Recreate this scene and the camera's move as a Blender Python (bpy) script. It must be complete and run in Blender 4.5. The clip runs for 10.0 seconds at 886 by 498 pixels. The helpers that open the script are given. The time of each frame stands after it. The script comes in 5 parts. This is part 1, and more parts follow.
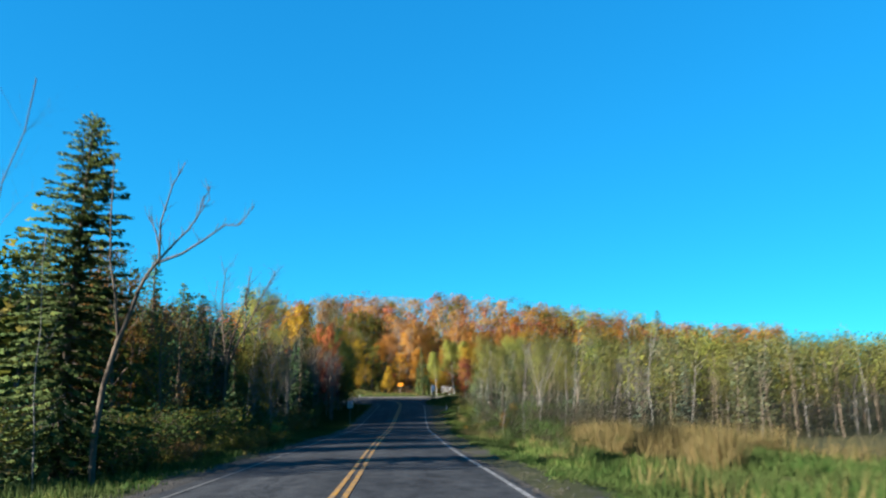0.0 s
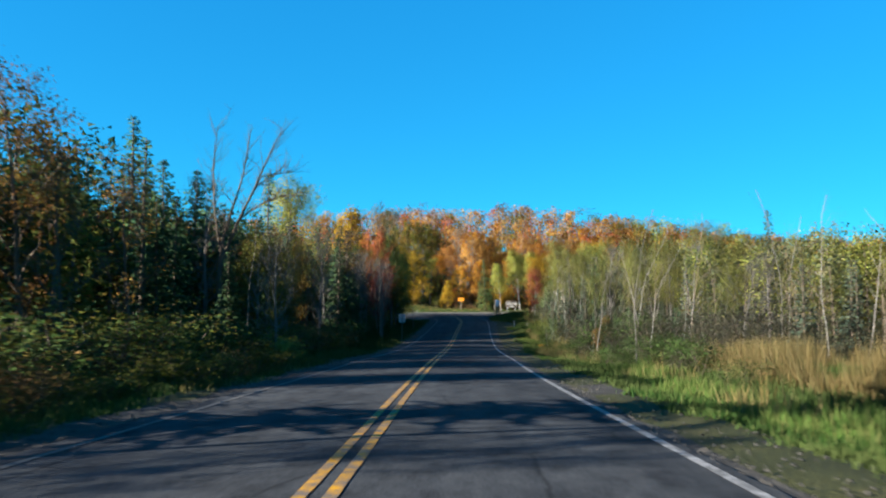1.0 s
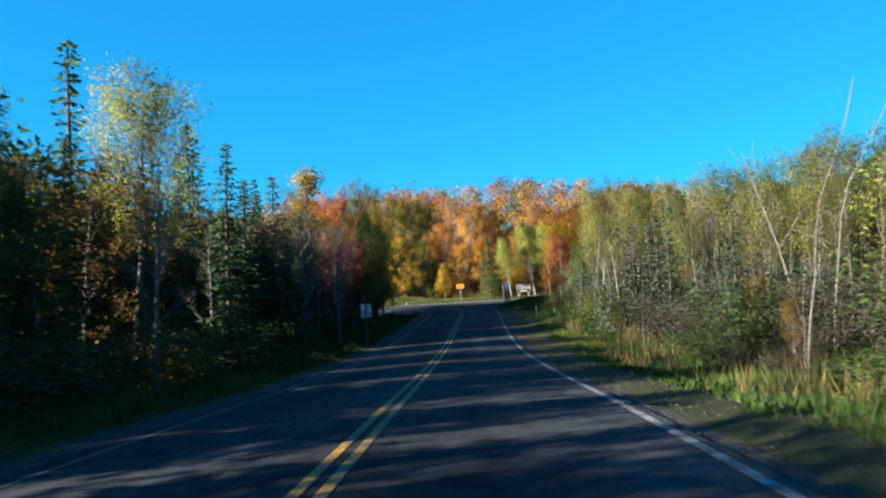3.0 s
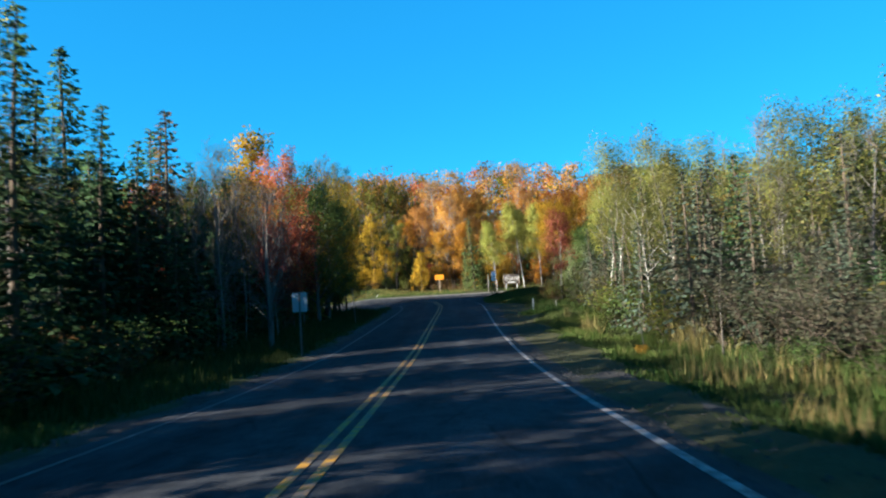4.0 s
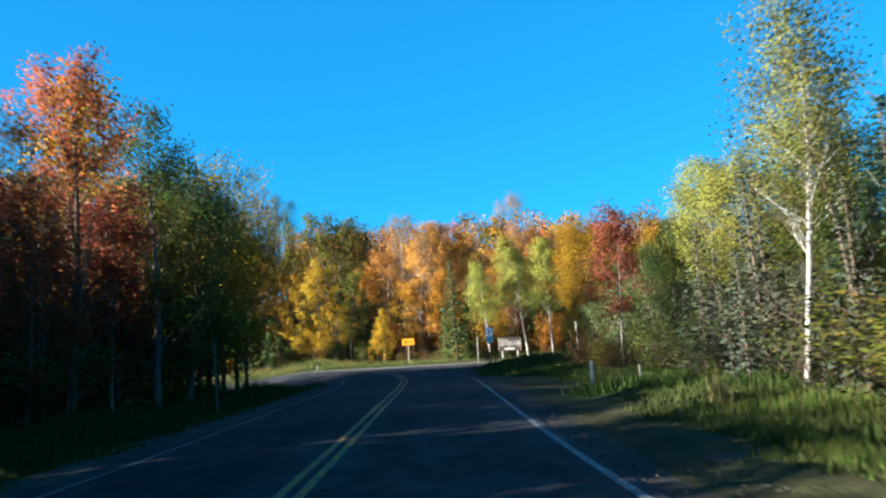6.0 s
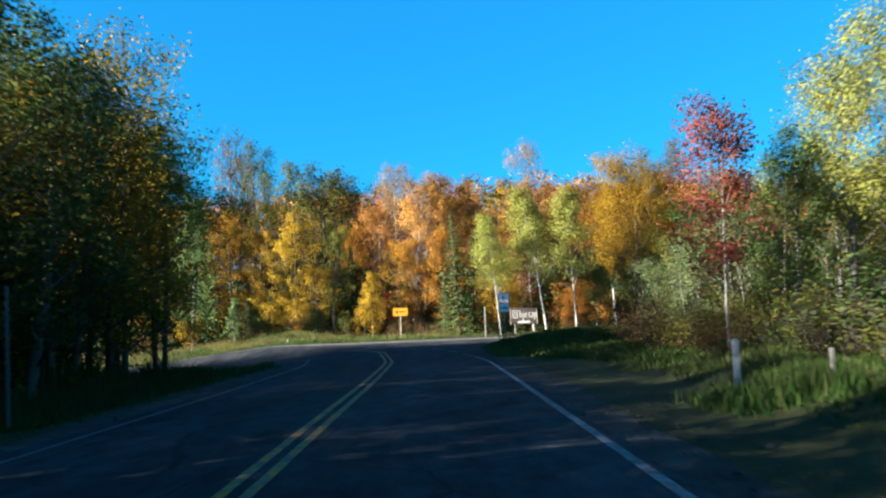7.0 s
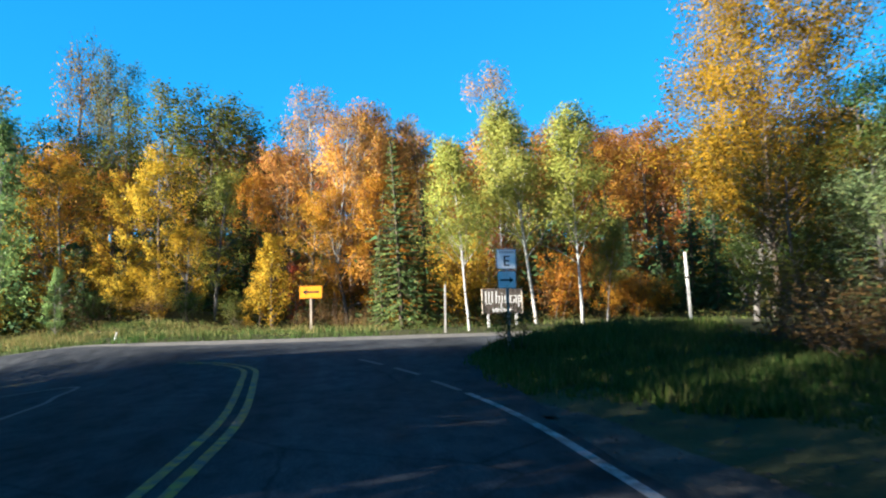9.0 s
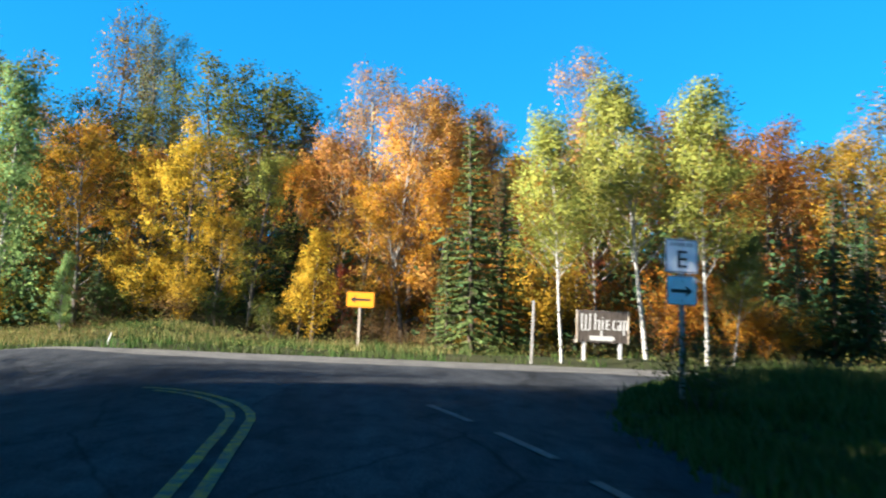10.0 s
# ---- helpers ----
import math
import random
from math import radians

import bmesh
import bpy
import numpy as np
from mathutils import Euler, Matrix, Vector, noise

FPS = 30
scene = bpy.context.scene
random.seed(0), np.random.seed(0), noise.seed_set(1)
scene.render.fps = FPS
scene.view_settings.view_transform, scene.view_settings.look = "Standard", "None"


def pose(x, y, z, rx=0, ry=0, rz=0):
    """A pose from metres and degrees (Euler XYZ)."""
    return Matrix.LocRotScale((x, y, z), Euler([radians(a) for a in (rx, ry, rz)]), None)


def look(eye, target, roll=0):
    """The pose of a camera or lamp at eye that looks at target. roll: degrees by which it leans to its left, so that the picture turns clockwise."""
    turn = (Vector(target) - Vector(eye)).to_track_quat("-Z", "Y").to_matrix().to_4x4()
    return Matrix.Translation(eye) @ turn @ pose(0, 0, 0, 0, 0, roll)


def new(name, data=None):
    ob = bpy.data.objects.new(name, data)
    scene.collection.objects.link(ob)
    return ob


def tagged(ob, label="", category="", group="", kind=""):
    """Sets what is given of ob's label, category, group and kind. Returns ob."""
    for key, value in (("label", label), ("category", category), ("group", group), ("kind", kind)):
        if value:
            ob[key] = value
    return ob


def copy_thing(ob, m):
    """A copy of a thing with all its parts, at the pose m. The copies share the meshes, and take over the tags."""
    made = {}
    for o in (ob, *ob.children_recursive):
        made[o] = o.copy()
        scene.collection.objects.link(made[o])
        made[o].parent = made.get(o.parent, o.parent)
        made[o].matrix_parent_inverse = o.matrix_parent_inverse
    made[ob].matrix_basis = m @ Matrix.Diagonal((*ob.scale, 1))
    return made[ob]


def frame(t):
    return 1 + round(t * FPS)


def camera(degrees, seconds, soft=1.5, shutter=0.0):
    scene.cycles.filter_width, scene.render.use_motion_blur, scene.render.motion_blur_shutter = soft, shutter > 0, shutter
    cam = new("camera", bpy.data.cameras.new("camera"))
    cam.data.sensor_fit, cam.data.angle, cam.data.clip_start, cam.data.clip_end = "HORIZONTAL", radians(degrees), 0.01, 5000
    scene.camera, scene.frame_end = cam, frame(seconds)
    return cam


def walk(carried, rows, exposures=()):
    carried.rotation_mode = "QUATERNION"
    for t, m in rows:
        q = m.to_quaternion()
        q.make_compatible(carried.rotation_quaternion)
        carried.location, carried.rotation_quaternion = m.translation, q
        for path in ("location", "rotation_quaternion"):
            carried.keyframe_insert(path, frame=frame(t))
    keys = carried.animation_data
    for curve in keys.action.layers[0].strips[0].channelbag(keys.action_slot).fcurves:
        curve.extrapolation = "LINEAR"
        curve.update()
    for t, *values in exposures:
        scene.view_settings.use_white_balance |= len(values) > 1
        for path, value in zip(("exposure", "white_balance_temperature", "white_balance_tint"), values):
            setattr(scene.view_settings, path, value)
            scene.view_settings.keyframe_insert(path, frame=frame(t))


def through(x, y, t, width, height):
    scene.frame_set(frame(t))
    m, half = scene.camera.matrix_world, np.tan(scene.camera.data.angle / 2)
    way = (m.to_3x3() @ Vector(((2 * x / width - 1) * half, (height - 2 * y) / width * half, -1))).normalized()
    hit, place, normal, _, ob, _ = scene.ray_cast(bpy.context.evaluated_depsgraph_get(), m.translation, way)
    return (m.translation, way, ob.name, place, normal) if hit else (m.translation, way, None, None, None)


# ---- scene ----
cam = camera(61.54, 10.0, soft=2.15, shutter=0.26)
EXPO = 2.6
PATH = [
    (0.0, 0.000, -0.000, 2.360, 100.78, 0.15, -3.27),
    (0.5, 0.028, 7.156, 1.947, 96.92, 1.41, 1.08),
    (1.0, 0.005, 14.020, 1.716, 94.68, -0.05, 1.33),
    (1.5, -0.028, 20.639, 1.533, 94.38, 2.51, 1.89),
    (2.0, 0.043, 26.921, 1.340, 94.71, 2.46, 1.33),
    (2.5, 0.122, 33.099, 1.135, 93.81, 2.93, 0.29),
    (2.7, 0.133, 35.648, 1.092, 94.45, 3.27, 1.72),
    (3.8, 0.328, 49.653, 0.727, 93.84, 3.60, -0.02),
    (4.0, 0.358, 52.229, 0.702, 93.93, 3.45, -0.03),
    (4.5, 0.483, 58.916, 0.439, 96.21, 7.01, 0.58),
    (5.0, 0.550, 65.346, 0.236, 97.31, 4.02, -2.07),
    (5.5, 0.741, 71.498, 0.213, 97.96, 2.58, -4.06),
    (5.7, 0.769, 74.056, 0.172, 99.60, 4.27, -1.79),
    (6.8, 1.174, 87.071, 0.333, 100.12, -0.10, -3.18),
    (7.0, 1.185, 89.332, 0.424, 97.98, 2.37, -2.02),
    (7.5, 1.402, 94.576, 0.566, 104.68, -0.00, -1.37),
    (8.0, 1.359, 99.160, 0.774, 100.28, -0.17, -4.22),
    (8.5, 1.367, 103.413, 0.940, 100.03, 0.80, -6.47),
    (9.0, 1.520, 107.759, 1.102, 96.93, 1.80, -7.72),
    (9.5, 1.396, 111.291, 1.240, 97.45, 0.98, -8.07),
    (10.0, 1.335, 114.842, 1.337, 98.55, -2.36, -4.10),
]
walk(cam, [(t, pose(x, y, z, rx, ry, rz)) for t, x, y, z, rx, ry, rz in PATH], exposures=[(0.0, EXPO - 0.08), (0.5, EXPO - 0.18), (1.0, EXPO - 0.10), (2.0, EXPO - 0.05), (3.0, EXPO), (5.0, EXPO + 0.10), (7.5, EXPO + 0.14), (8.0, EXPO + 0.10), (9.0, EXPO + 0.24), (9.5, EXPO + 0.34), (10.0, EXPO + 0.24)])

# ---- world and sun ----
SUN_WAY = Vector((0.915, 0.40, -0.365)).normalized()          # the way that the light travels
world = bpy.data.worlds.new("sky")
scene.world = world
world.use_nodes = True
wn, wl_ = world.node_tree.nodes, world.node_tree.links
wn.clear()
sky = wn.new("ShaderNodeTexSky")
sky.sky_type = "NISHITA"
sky.sun_disc = False
sky.sun_elevation = math.asin(-SUN_WAY.z)
sky.sun_rotation = math.atan2(-SUN_WAY.x, -SUN_WAY.y)
sky.altitude, sky.air_density, sky.dust_density, sky.ozone_density = 800, 1.0, 0.0, 3.5
soft_sky = wn.new("ShaderNodeGamma")
soft_sky.inputs["Gamma"].default_value = 0.48
sat = wn.new("ShaderNodeHueSaturation")
sat.inputs["Saturation"].default_value = 1.7
sat.inputs["Hue"].default_value = 0.500
tint = wn.new("ShaderNodeMix")
tint.data_type, tint.blend_type = "RGBA", "MULTIPLY"
tint.inputs[0].default_value, tint.inputs[7].default_value = 1.0, (0.09, 0.75, 1.0, 1)
bg = wn.new("ShaderNodeBackground")
bg.inputs["Strength"].default_value = 0.089
wo = wn.new("ShaderNodeOutputWorld")
wl_.new(sky.outputs[0], soft_sky.inputs[0])
wl_.new(soft_sky.outputs[0], sat.inputs["Color"])
wl_.new(sat.outputs[0], tint.inputs[6])
wl_.new(tint.outputs[2], bg.inputs[0])
wl_.new(bg.outputs[0], wo.inputs[0])
sun = new("sun", bpy.data.lights.new("sun", "SUN"))
sun.data.energy, sun.data.angle, sun.data.color = 5.0, radians(0.53), (1.0, 0.93, 0.82)
sun.matrix_world = look((0, 0, 60), tuple(Vector((0, 0, 60)) + SUN_WAY * 10))


# ---- materials ----
def mat(name, rough=0.8, gloss=0.12):
    m = bpy.data.materials.new(name)
    m.use_nodes = True
    nt = m.node_tree
    b = nt.nodes["Principled BSDF"]
    b.inputs["Roughness"].default_value = rough
    b.inputs["Specular IOR Level"].default_value = gloss
    return m, nt, b


def ramp(nt, fac, stops):
    r = nt.nodes.new("ShaderNodeValToRGB")
    while len(r.color_ramp.elements) < len(stops):
        r.color_ramp.elements.new(0.5)
    for e, (p, col) in zip(r.color_ramp.elements, stops):
        e.position, e.color = p, (*col, 1)
    nt.links.new(fac, r.inputs[0])
    return r.outputs[0]


def noise_out(nt, scale, detail=4.0, rough=0.6, stretch=(1, 1, 1), world_space=True):
    tc = nt.nodes.new("ShaderNodeNewGeometry" if world_space else "ShaderNodeTexCoord")
    mp = nt.nodes.new("ShaderNodeMapping")
    mp.inputs["Scale"].default_value = stretch
    nt.links.new(tc.outputs["Position" if world_space else "Object"], mp.inputs[0])
    n = nt.nodes.new("ShaderNodeTexNoise")
    n.inputs["Scale"].default_value, n.inputs["Detail"].default_value, n.inputs["Roughness"].default_value = scale, detail, rough
    nt.links.new(mp.outputs[0], n.inputs["Vector"])
    return n.outputs[0]


def blend(nt, fac, a, b, mode="MIX"):
    m = nt.nodes.new("ShaderNodeMix")
    m.data_type, m.blend_type = "RGBA", mode
    for sock, v in ((m.inputs[0], fac), (m.inputs[6], a), (m.inputs[7], b)):
        if isinstance(v, (int, float)):
            sock.default_value = v
        elif isinstance(v, tuple):
            sock.default_value = (*v, 1)
        else:
            nt.links.new(v, sock)
    return m.outputs[2]


def bump(nt, b, height, strength=0.4, dist=0.02):
    n = nt.nodes.new("ShaderNodeBump")
    n.inputs["Strength"].default_value, n.inputs["Distance"].default_value = strength, dist
    nt.links.new(height, n.inputs["Height"])
    nt.links.new(n.outputs[0], b.inputs["Normal"])


def asphalt_colour(nt):
    big = ramp(nt, noise_out(nt, 0.35, 5, 0.65, (1.0, 0.35, 1)), [(0.3, (0.0180, 0.0205, 0.0242)), (0.7, (0.0405, 0.0455, 0.0525))])
    fine = ramp(nt, noise_out(nt, 38, 2, 0.7), [(0.3, (0.42, 0.42, 0.42)), (0.75, (1.4, 1.37, 1.32))])
    col = blend(nt, 1.0, big, fine, "MULTIPLY")
    patch = ramp(nt, noise_out(nt, 2.6, 4, 0.7, (1.0, 0.5, 1)), [(0.34, (0.55, 0.55, 0.56)), (0.5, (1, 1, 1)), (0.7, (1.4, 1.37, 1.32))])
    col = blend(nt, 1.0, col, patch, "MULTIPLY")
    track = ramp(nt, noise_out(nt, 1.0, 3, 0.6, (1.1, 0.02, 1)), [(0.38, (0.82, 0.82, 0.83)), (0.62, (1.12, 1.1, 1.08))])
    col = blend(nt, 1.0, col, track, "MULTIPLY")
    v = nt.nodes.new("ShaderNodeTexVoronoi")
    v.feature = "DISTANCE_TO_EDGE"
    v.inputs["Scale"].default_value = 0.42
    g = nt.nodes.new("ShaderNodeNewGeometry")
    wob = nt.nodes.new("ShaderNodeMix")
    wob.data_type = "VECTOR"
    wob.inputs[0].default_value = 0.16
    n = nt.nodes.new("ShaderNodeTexNoise")
    n.inputs["Scale"].default_value = 1.3
    nt.links.new(g.outputs["Position"], n.inputs["Vector"])
    nt.links.new(g.outputs["Position"], wob.inputs[4])
    nt.links.new(n.outputs["Color"], wob.inputs[5])
    nt.links.new(wob.outputs[1], v.inputs["Vector"])
    crack = ramp(nt, v.outputs[0], [(0.0, (0.35, 0.35, 0.35)), (0.012, (1, 1, 1))])
    return blend(nt, 0.8, col, crack, "MULTIPLY")


def make_asphalt():
    m, nt, b = mat("asphalt", 0.92, 0.06)
    nt.links.new(asphalt_colour(nt), b.inputs["Base Color"])
    bump(nt, b, noise_out(nt, 60, 3), 0.5, 0.01)
    return m


def make_paint(name, col, worn):
    m, nt, b = mat(name, 0.7)
    f = ramp(nt, noise_out(nt, 5.5, 6, 0.75), [(worn - 0.08, (0, 0, 0)), (worn + 0.1, (1, 1, 1))])
    tone = blend(nt, 1.0, col, ramp(nt, noise_out(nt, 1.2, 3), [(0.3, (0.7, 0.7, 0.7)), (0.7, (1, 1, 1))]), "MULTIPLY")
    nt.links.new(blend(nt, f, (0.06, 0.058, 0.056), tone), b.inputs["Base Color"])
    return m


def make_ground(name, lo, mid, hi, scale=0.6, relief=0.06):
    m, nt, b = mat(name, 0.95)
    a = ramp(nt, noise_out(nt, scale, 5, 0.65), [(0.3, lo), (0.5, mid), (0.72, hi)])
    f = ramp(nt, noise_out(nt, 22, 3, 0.7), [(0.3, (0.6, 0.6, 0.6)), (0.7, (1.2, 1.2, 1.15))])
    nt.links.new(blend(nt, 1.0, a, f, "MULTIPLY"), b.inputs["Base Color"])
    bump(nt, b, noise_out(nt, 14, 4), 0.8, relief)
    return m


def make_leaf(name, cols, through=0.40, patch=None, rough=0.7):
    """Leaves: a spread of tones leaf by leaf and a shift from tree to tree; thin, so that light comes through."""
    m, nt, b = mat(name, rough, 0.05)
    g = nt.nodes.new("ShaderNodeNewGeometry")
    k = len(cols)
    base = ramp(nt, g.outputs["Random Per Island"], [((i + 0.5) / k, c) for i, c in enumerate(cols)])
    if patch:
        f = ramp(nt, noise_out(nt, patch[0], 2, 0.5), [(0.42, (0, 0, 0)), (0.6, (1, 1, 1))])
        base = blend(nt, f, base, patch[1])
    oi = nt.nodes.new("ShaderNodeObjectInfo")
    hs = nt.nodes.new("ShaderNodeHueSaturation")
    mr = nt.nodes.new("ShaderNodeMapRange")
    mr.inputs["To Min"].default_value, mr.inputs["To Max"].default_value = 0.492, 0.512
    nt.links.new(oi.outputs["Random"], mr.inputs["Value"])
    nt.links.new(mr.outputs[0], hs.inputs["Hue"])
    mv = nt.nodes.new("ShaderNodeMapRange")
    mv.inputs["To Min"].default_value, mv.inputs["To Max"].default_value = 0.75, 1.2
    nt.links.new(oi.outputs["Random"], mv.inputs["Value"])
    nt.links.new(mv.outputs[0], hs.inputs["Value"])
    nt.links.new(base, hs.inputs["Color"])
    nt.links.new(hs.outputs[0], b.inputs["Base Color"])
    tr = nt.nodes.new("ShaderNodeBsdfTranslucent")
    nt.links.new(hs.outputs[0], tr.inputs["Color"])
    mx = nt.nodes.new("ShaderNodeMixShader")
    mx.inputs[0].default_value = through
    nt.links.new(b.outputs[0], mx.inputs[1])
    nt.links.new(tr.outputs[0], mx.inputs[2])
    nt.links.new(mx.outputs[0], nt.nodes["Material Output"].inputs[0])
    return m


def make_bark(name, lo, hi, scale=6, stretch=(1, 1, 0.25), marks=None):
    m, nt, b = mat(name, 0.9)
    col = ramp(nt, noise_out(nt, scale, 5, 0.7, stretch), [(0.3, lo), (0.7, hi)])
    if marks:
        f = ramp(nt, noise_out(nt, 3.2, 3, 0.6, (1, 1, 4.5)), [(0.60, (0, 0, 0)), (0.66, (1, 1, 1))])
        col = blend(nt, f, col, marks)
    nt.links.new(col, b.inputs["Base Color"])
    bump(nt, b, noise_out(nt, 18, 4, 0.6, stretch), 0.6, 0.02)
    return m


def make_plain(name, col, rough=0.5, metal=0.0, wear=0.85, scale=7):
    m, nt, b = mat(name, rough, 0.4)
    f = ramp(nt, noise_out(nt, scale, 5, 0.65), [(0.3, (wear, wear, wear)), (0.65, (1, 1, 1))])
    nt.links.new(blend(nt, 1.0, col, f, "MULTIPLY"), b.inputs["Base Color"])
    b.inputs["Metallic"].default_value = metal
    return m


ASPHALT = make_asphalt()
YELLOW_PAINT = make_paint("yellow road paint", (0.355, 0.172, 0.005), 0.50)
WHITE_PAINT = make_paint("white road paint", (0.235, 0.235, 0.235), 0.51)
FADED_PAINT = make_paint("faded white road paint", (0.13, 0.13, 0.128), 0.58)
GRAVEL = make_ground("gravel", (0.0180, 0.0172, 0.0168), (0.0330, 0.0308, 0.0288), (0.0670, 0.0610, 0.0550), 1.4, 0.05)
PALE_GRAVEL = make_ground("pale gravel", (0.0585, 0.055, 0.0503), (0.0968, 0.0907, 0.084), (0.14, 0.132, 0.117), 1.6, 0.04)
SOIL = make_ground("grassy soil", (0.014, 0.0172, 0.00624), (0.0273, 0.0304, 0.0101), (0.0546, 0.0468, 0.0195), 0.35)
GRASS = make_leaf("grass blades", [(0.0143, 0.0364, 0.0078), (0.0208, 0.0494, 0.0091), (0.0338, 0.0598, 0.013), (0.0624, 0.0728, 0.0234)], 0.3, (0.25, (0.039, 0.052, 0.0156)))
GRASS_BRIGHT = make_leaf("fresh and brightened grass blades", [(0.034, 0.064, 0.011), (0.046, 0.078, 0.0155), (0.066, 0.084, 0.022), (0.092, 0.088, 0.031)], 0.3)
GRASS_DRY = make_leaf("dry grass blades", [(0.134, 0.1, 0.039), (0.106, 0.0809, 0.0279), (0.167, 0.134, 0.0613), (0.0669, 0.0669, 0.0223)], 0.3)
LEAF = {
    "gold": make_leaf("gold leaves", [(0.292, 0.16, 0.0163), (0.354, 0.207, 0.0204), (0.211, 0.112, 0.0136), (0.184, 0.143, 0.019)]),
    "yellow": make_leaf("yellow maple leaves", [(0.255, 0.150, 0.011), (0.315, 0.200, 0.014), (0.185, 0.100, 0.011), (0.150, 0.122, 0.016)]),
    "orange": make_leaf("orange leaves", [(0.306, 0.119, 0.0136), (0.34, 0.153, 0.019), (0.258, 0.085, 0.0136), (0.313, 0.187, 0.0204)]),
    "coral": make_leaf("coral leaves", [(0.313, 0.133, 0.034), (0.34, 0.17, 0.0449), (0.272, 0.102, 0.0306), (0.292, 0.177, 0.0408)]),
    "red": make_leaf("red leaves", [(0.204, 0.0354, 0.0218), (0.258, 0.0598, 0.0292), (0.156, 0.0252, 0.019), (0.272, 0.0918, 0.0354)]),
    "wine": make_leaf("wine-red leaves", [(0.125, 0.023, 0.022), (0.155, 0.034, 0.029), (0.097, 0.0195, 0.019), (0.18, 0.060, 0.034)]),
    "yellow green": make_leaf("yellow-green leaves", [(0.16, 0.17, 0.034), (0.195, 0.205, 0.048), (0.115, 0.135, 0.03), (0.215, 0.19, 0.04)]),
    "aspen": make_leaf("thin dull yellow-green leaves", [(0.104, 0.113, 0.0303), (0.13, 0.135, 0.0374), (0.0771, 0.0883, 0.0248), (0.143, 0.122, 0.0374)]),
    "olive": make_leaf("olive leaves", [(0.0558, 0.0641, 0.0112), (0.0781, 0.0809, 0.0139), (0.039, 0.0502, 0.00894), (0.1, 0.0781, 0.0167)]),
    "dull": make_leaf("dark olive and gold leaves", [(0.100, 0.090, 0.015), (0.205, 0.130, 0.015), (0.064, 0.067, 0.013), (0.300, 0.172, 0.015)]),
    "sage": make_leaf("sage-green leaves", [(0.085, 0.115, 0.050), (0.11, 0.145, 0.060), (0.062, 0.088, 0.038), (0.125, 0.135, 0.050)]),
    "green": make_leaf("green leaves", [(0.034, 0.0598, 0.0163), (0.0476, 0.0789, 0.0204), (0.0245, 0.0476, 0.0136), (0.0646, 0.0884, 0.0258)]),
    "mint": make_leaf("pale green leaves", [(0.116, 0.204, 0.068), (0.15, 0.245, 0.0884), (0.0884, 0.163, 0.0544), (0.184, 0.258, 0.0816)]),
    "rust": make_leaf("rusty brown and gold leaves", [(0.13, 0.065, 0.018), (0.19, 0.105, 0.02), (0.095, 0.045, 0.016), (0.115, 0.09, 0.02)]),
    "burnt": make_leaf("burnt-orange leaves", [(0.20, 0.075, 0.014), (0.26, 0.10, 0.018), (0.15, 0.055, 0.012), (0.24, 0.13, 0.02)]),
    "grey green": make_leaf("grey-green poplar leaves", [(0.07, 0.085, 0.045), (0.095, 0.11, 0.055), (0.05, 0.065, 0.035), (0.12, 0.11, 0.05)]),
    "brown": make_leaf("brown leaves", [(0.0816, 0.0476, 0.019), (0.109, 0.0646, 0.0258), (0.0612, 0.034, 0.015), (0.136, 0.0816, 0.0306)]),
    "grey": make_leaf("greyish brush leaves", [(0.0382, 0.0433, 0.0295), (0.0536, 0.0561, 0.0377), (0.0306, 0.0357, 0.0229), (0.0663, 0.0612, 0.0357)]),
    "spruce": make_leaf("spruce needles", [(0.0211, 0.0476, 0.0204), (0.0286, 0.0612, 0.0245), (0.0408, 0.0734, 0.0272), (0.0156, 0.0354, 0.0163)], 0.15),
    "spruce green": make_leaf("mid-green spruce needles", [(0.05, 0.082, 0.026), (0.066, 0.10, 0.03), (0.038, 0.068, 0.022), (0.09, 0.115, 0.034)], 0.15),
    "spruce pale": make_leaf("grey-green spruce needles", [(0.0326, 0.049, 0.0348), (0.0435, 0.0598, 0.0414), (0.025, 0.0392, 0.0272), (0.0544, 0.0653, 0.0435)], 0.15),
    "spruce rusty": make_leaf("rusty spruce needles", [(0.068, 0.0374, 0.0204), (0.0476, 0.034, 0.0204), (0.0306, 0.034, 0.017), (0.0952, 0.0476, 0.0238)], 0.15),
}
BARK = {
    "brown": make_bark("brown bark", (0.036, 0.0288, 0.0216), (0.0936, 0.072, 0.054)),
    "grey": make_bark("grey bark", (0.0468, 0.0432, 0.0403), (0.108, 0.101, 0.09)),
    "pale": make_bark("bleached dead wood", (0.085, 0.08, 0.073), (0.16, 0.152, 0.14)),
    "white": make_bark("white birch bark", (0.17, 0.165, 0.152), (0.31, 0.30, 0.275), 4, (1, 1, 1.5), (0.05, 0.045, 0.04)),
}
GALV = make_plain("galvanised steel", (0.33, 0.34, 0.35), 0.45, 0.7)
STEEL_DULL = make_plain("rust-dulled steel", (0.10, 0.095, 0.088), 0.6, 0.4)
SIGN_WHITE = make_plain("white sign sheeting", (0.74, 0.75, 0.76), 0.4)
SIGN_YELLOW = make_plain("yellow sign sheeting", (0.60, 0.215, 0.006), 0.4)
SIGN_BLACK = make_plain("black sign print", (0.012, 0.012, 0.013), 0.45)
SIGN_BACK = make_plain("dull aluminium sign back", (0.21, 0.23, 0.25), 0.5, 0.25)
BOARD_DARK = make_bark("dark weathered boards", (0.03, 0.024, 0.021), (0.072, 0.06, 0.051), 5, (3, 1, 0.4))
BOARD_WHITE = make_plain("chalky white paint", (0.33, 0.325, 0.314), 0.7, 0, 0.75, 12)
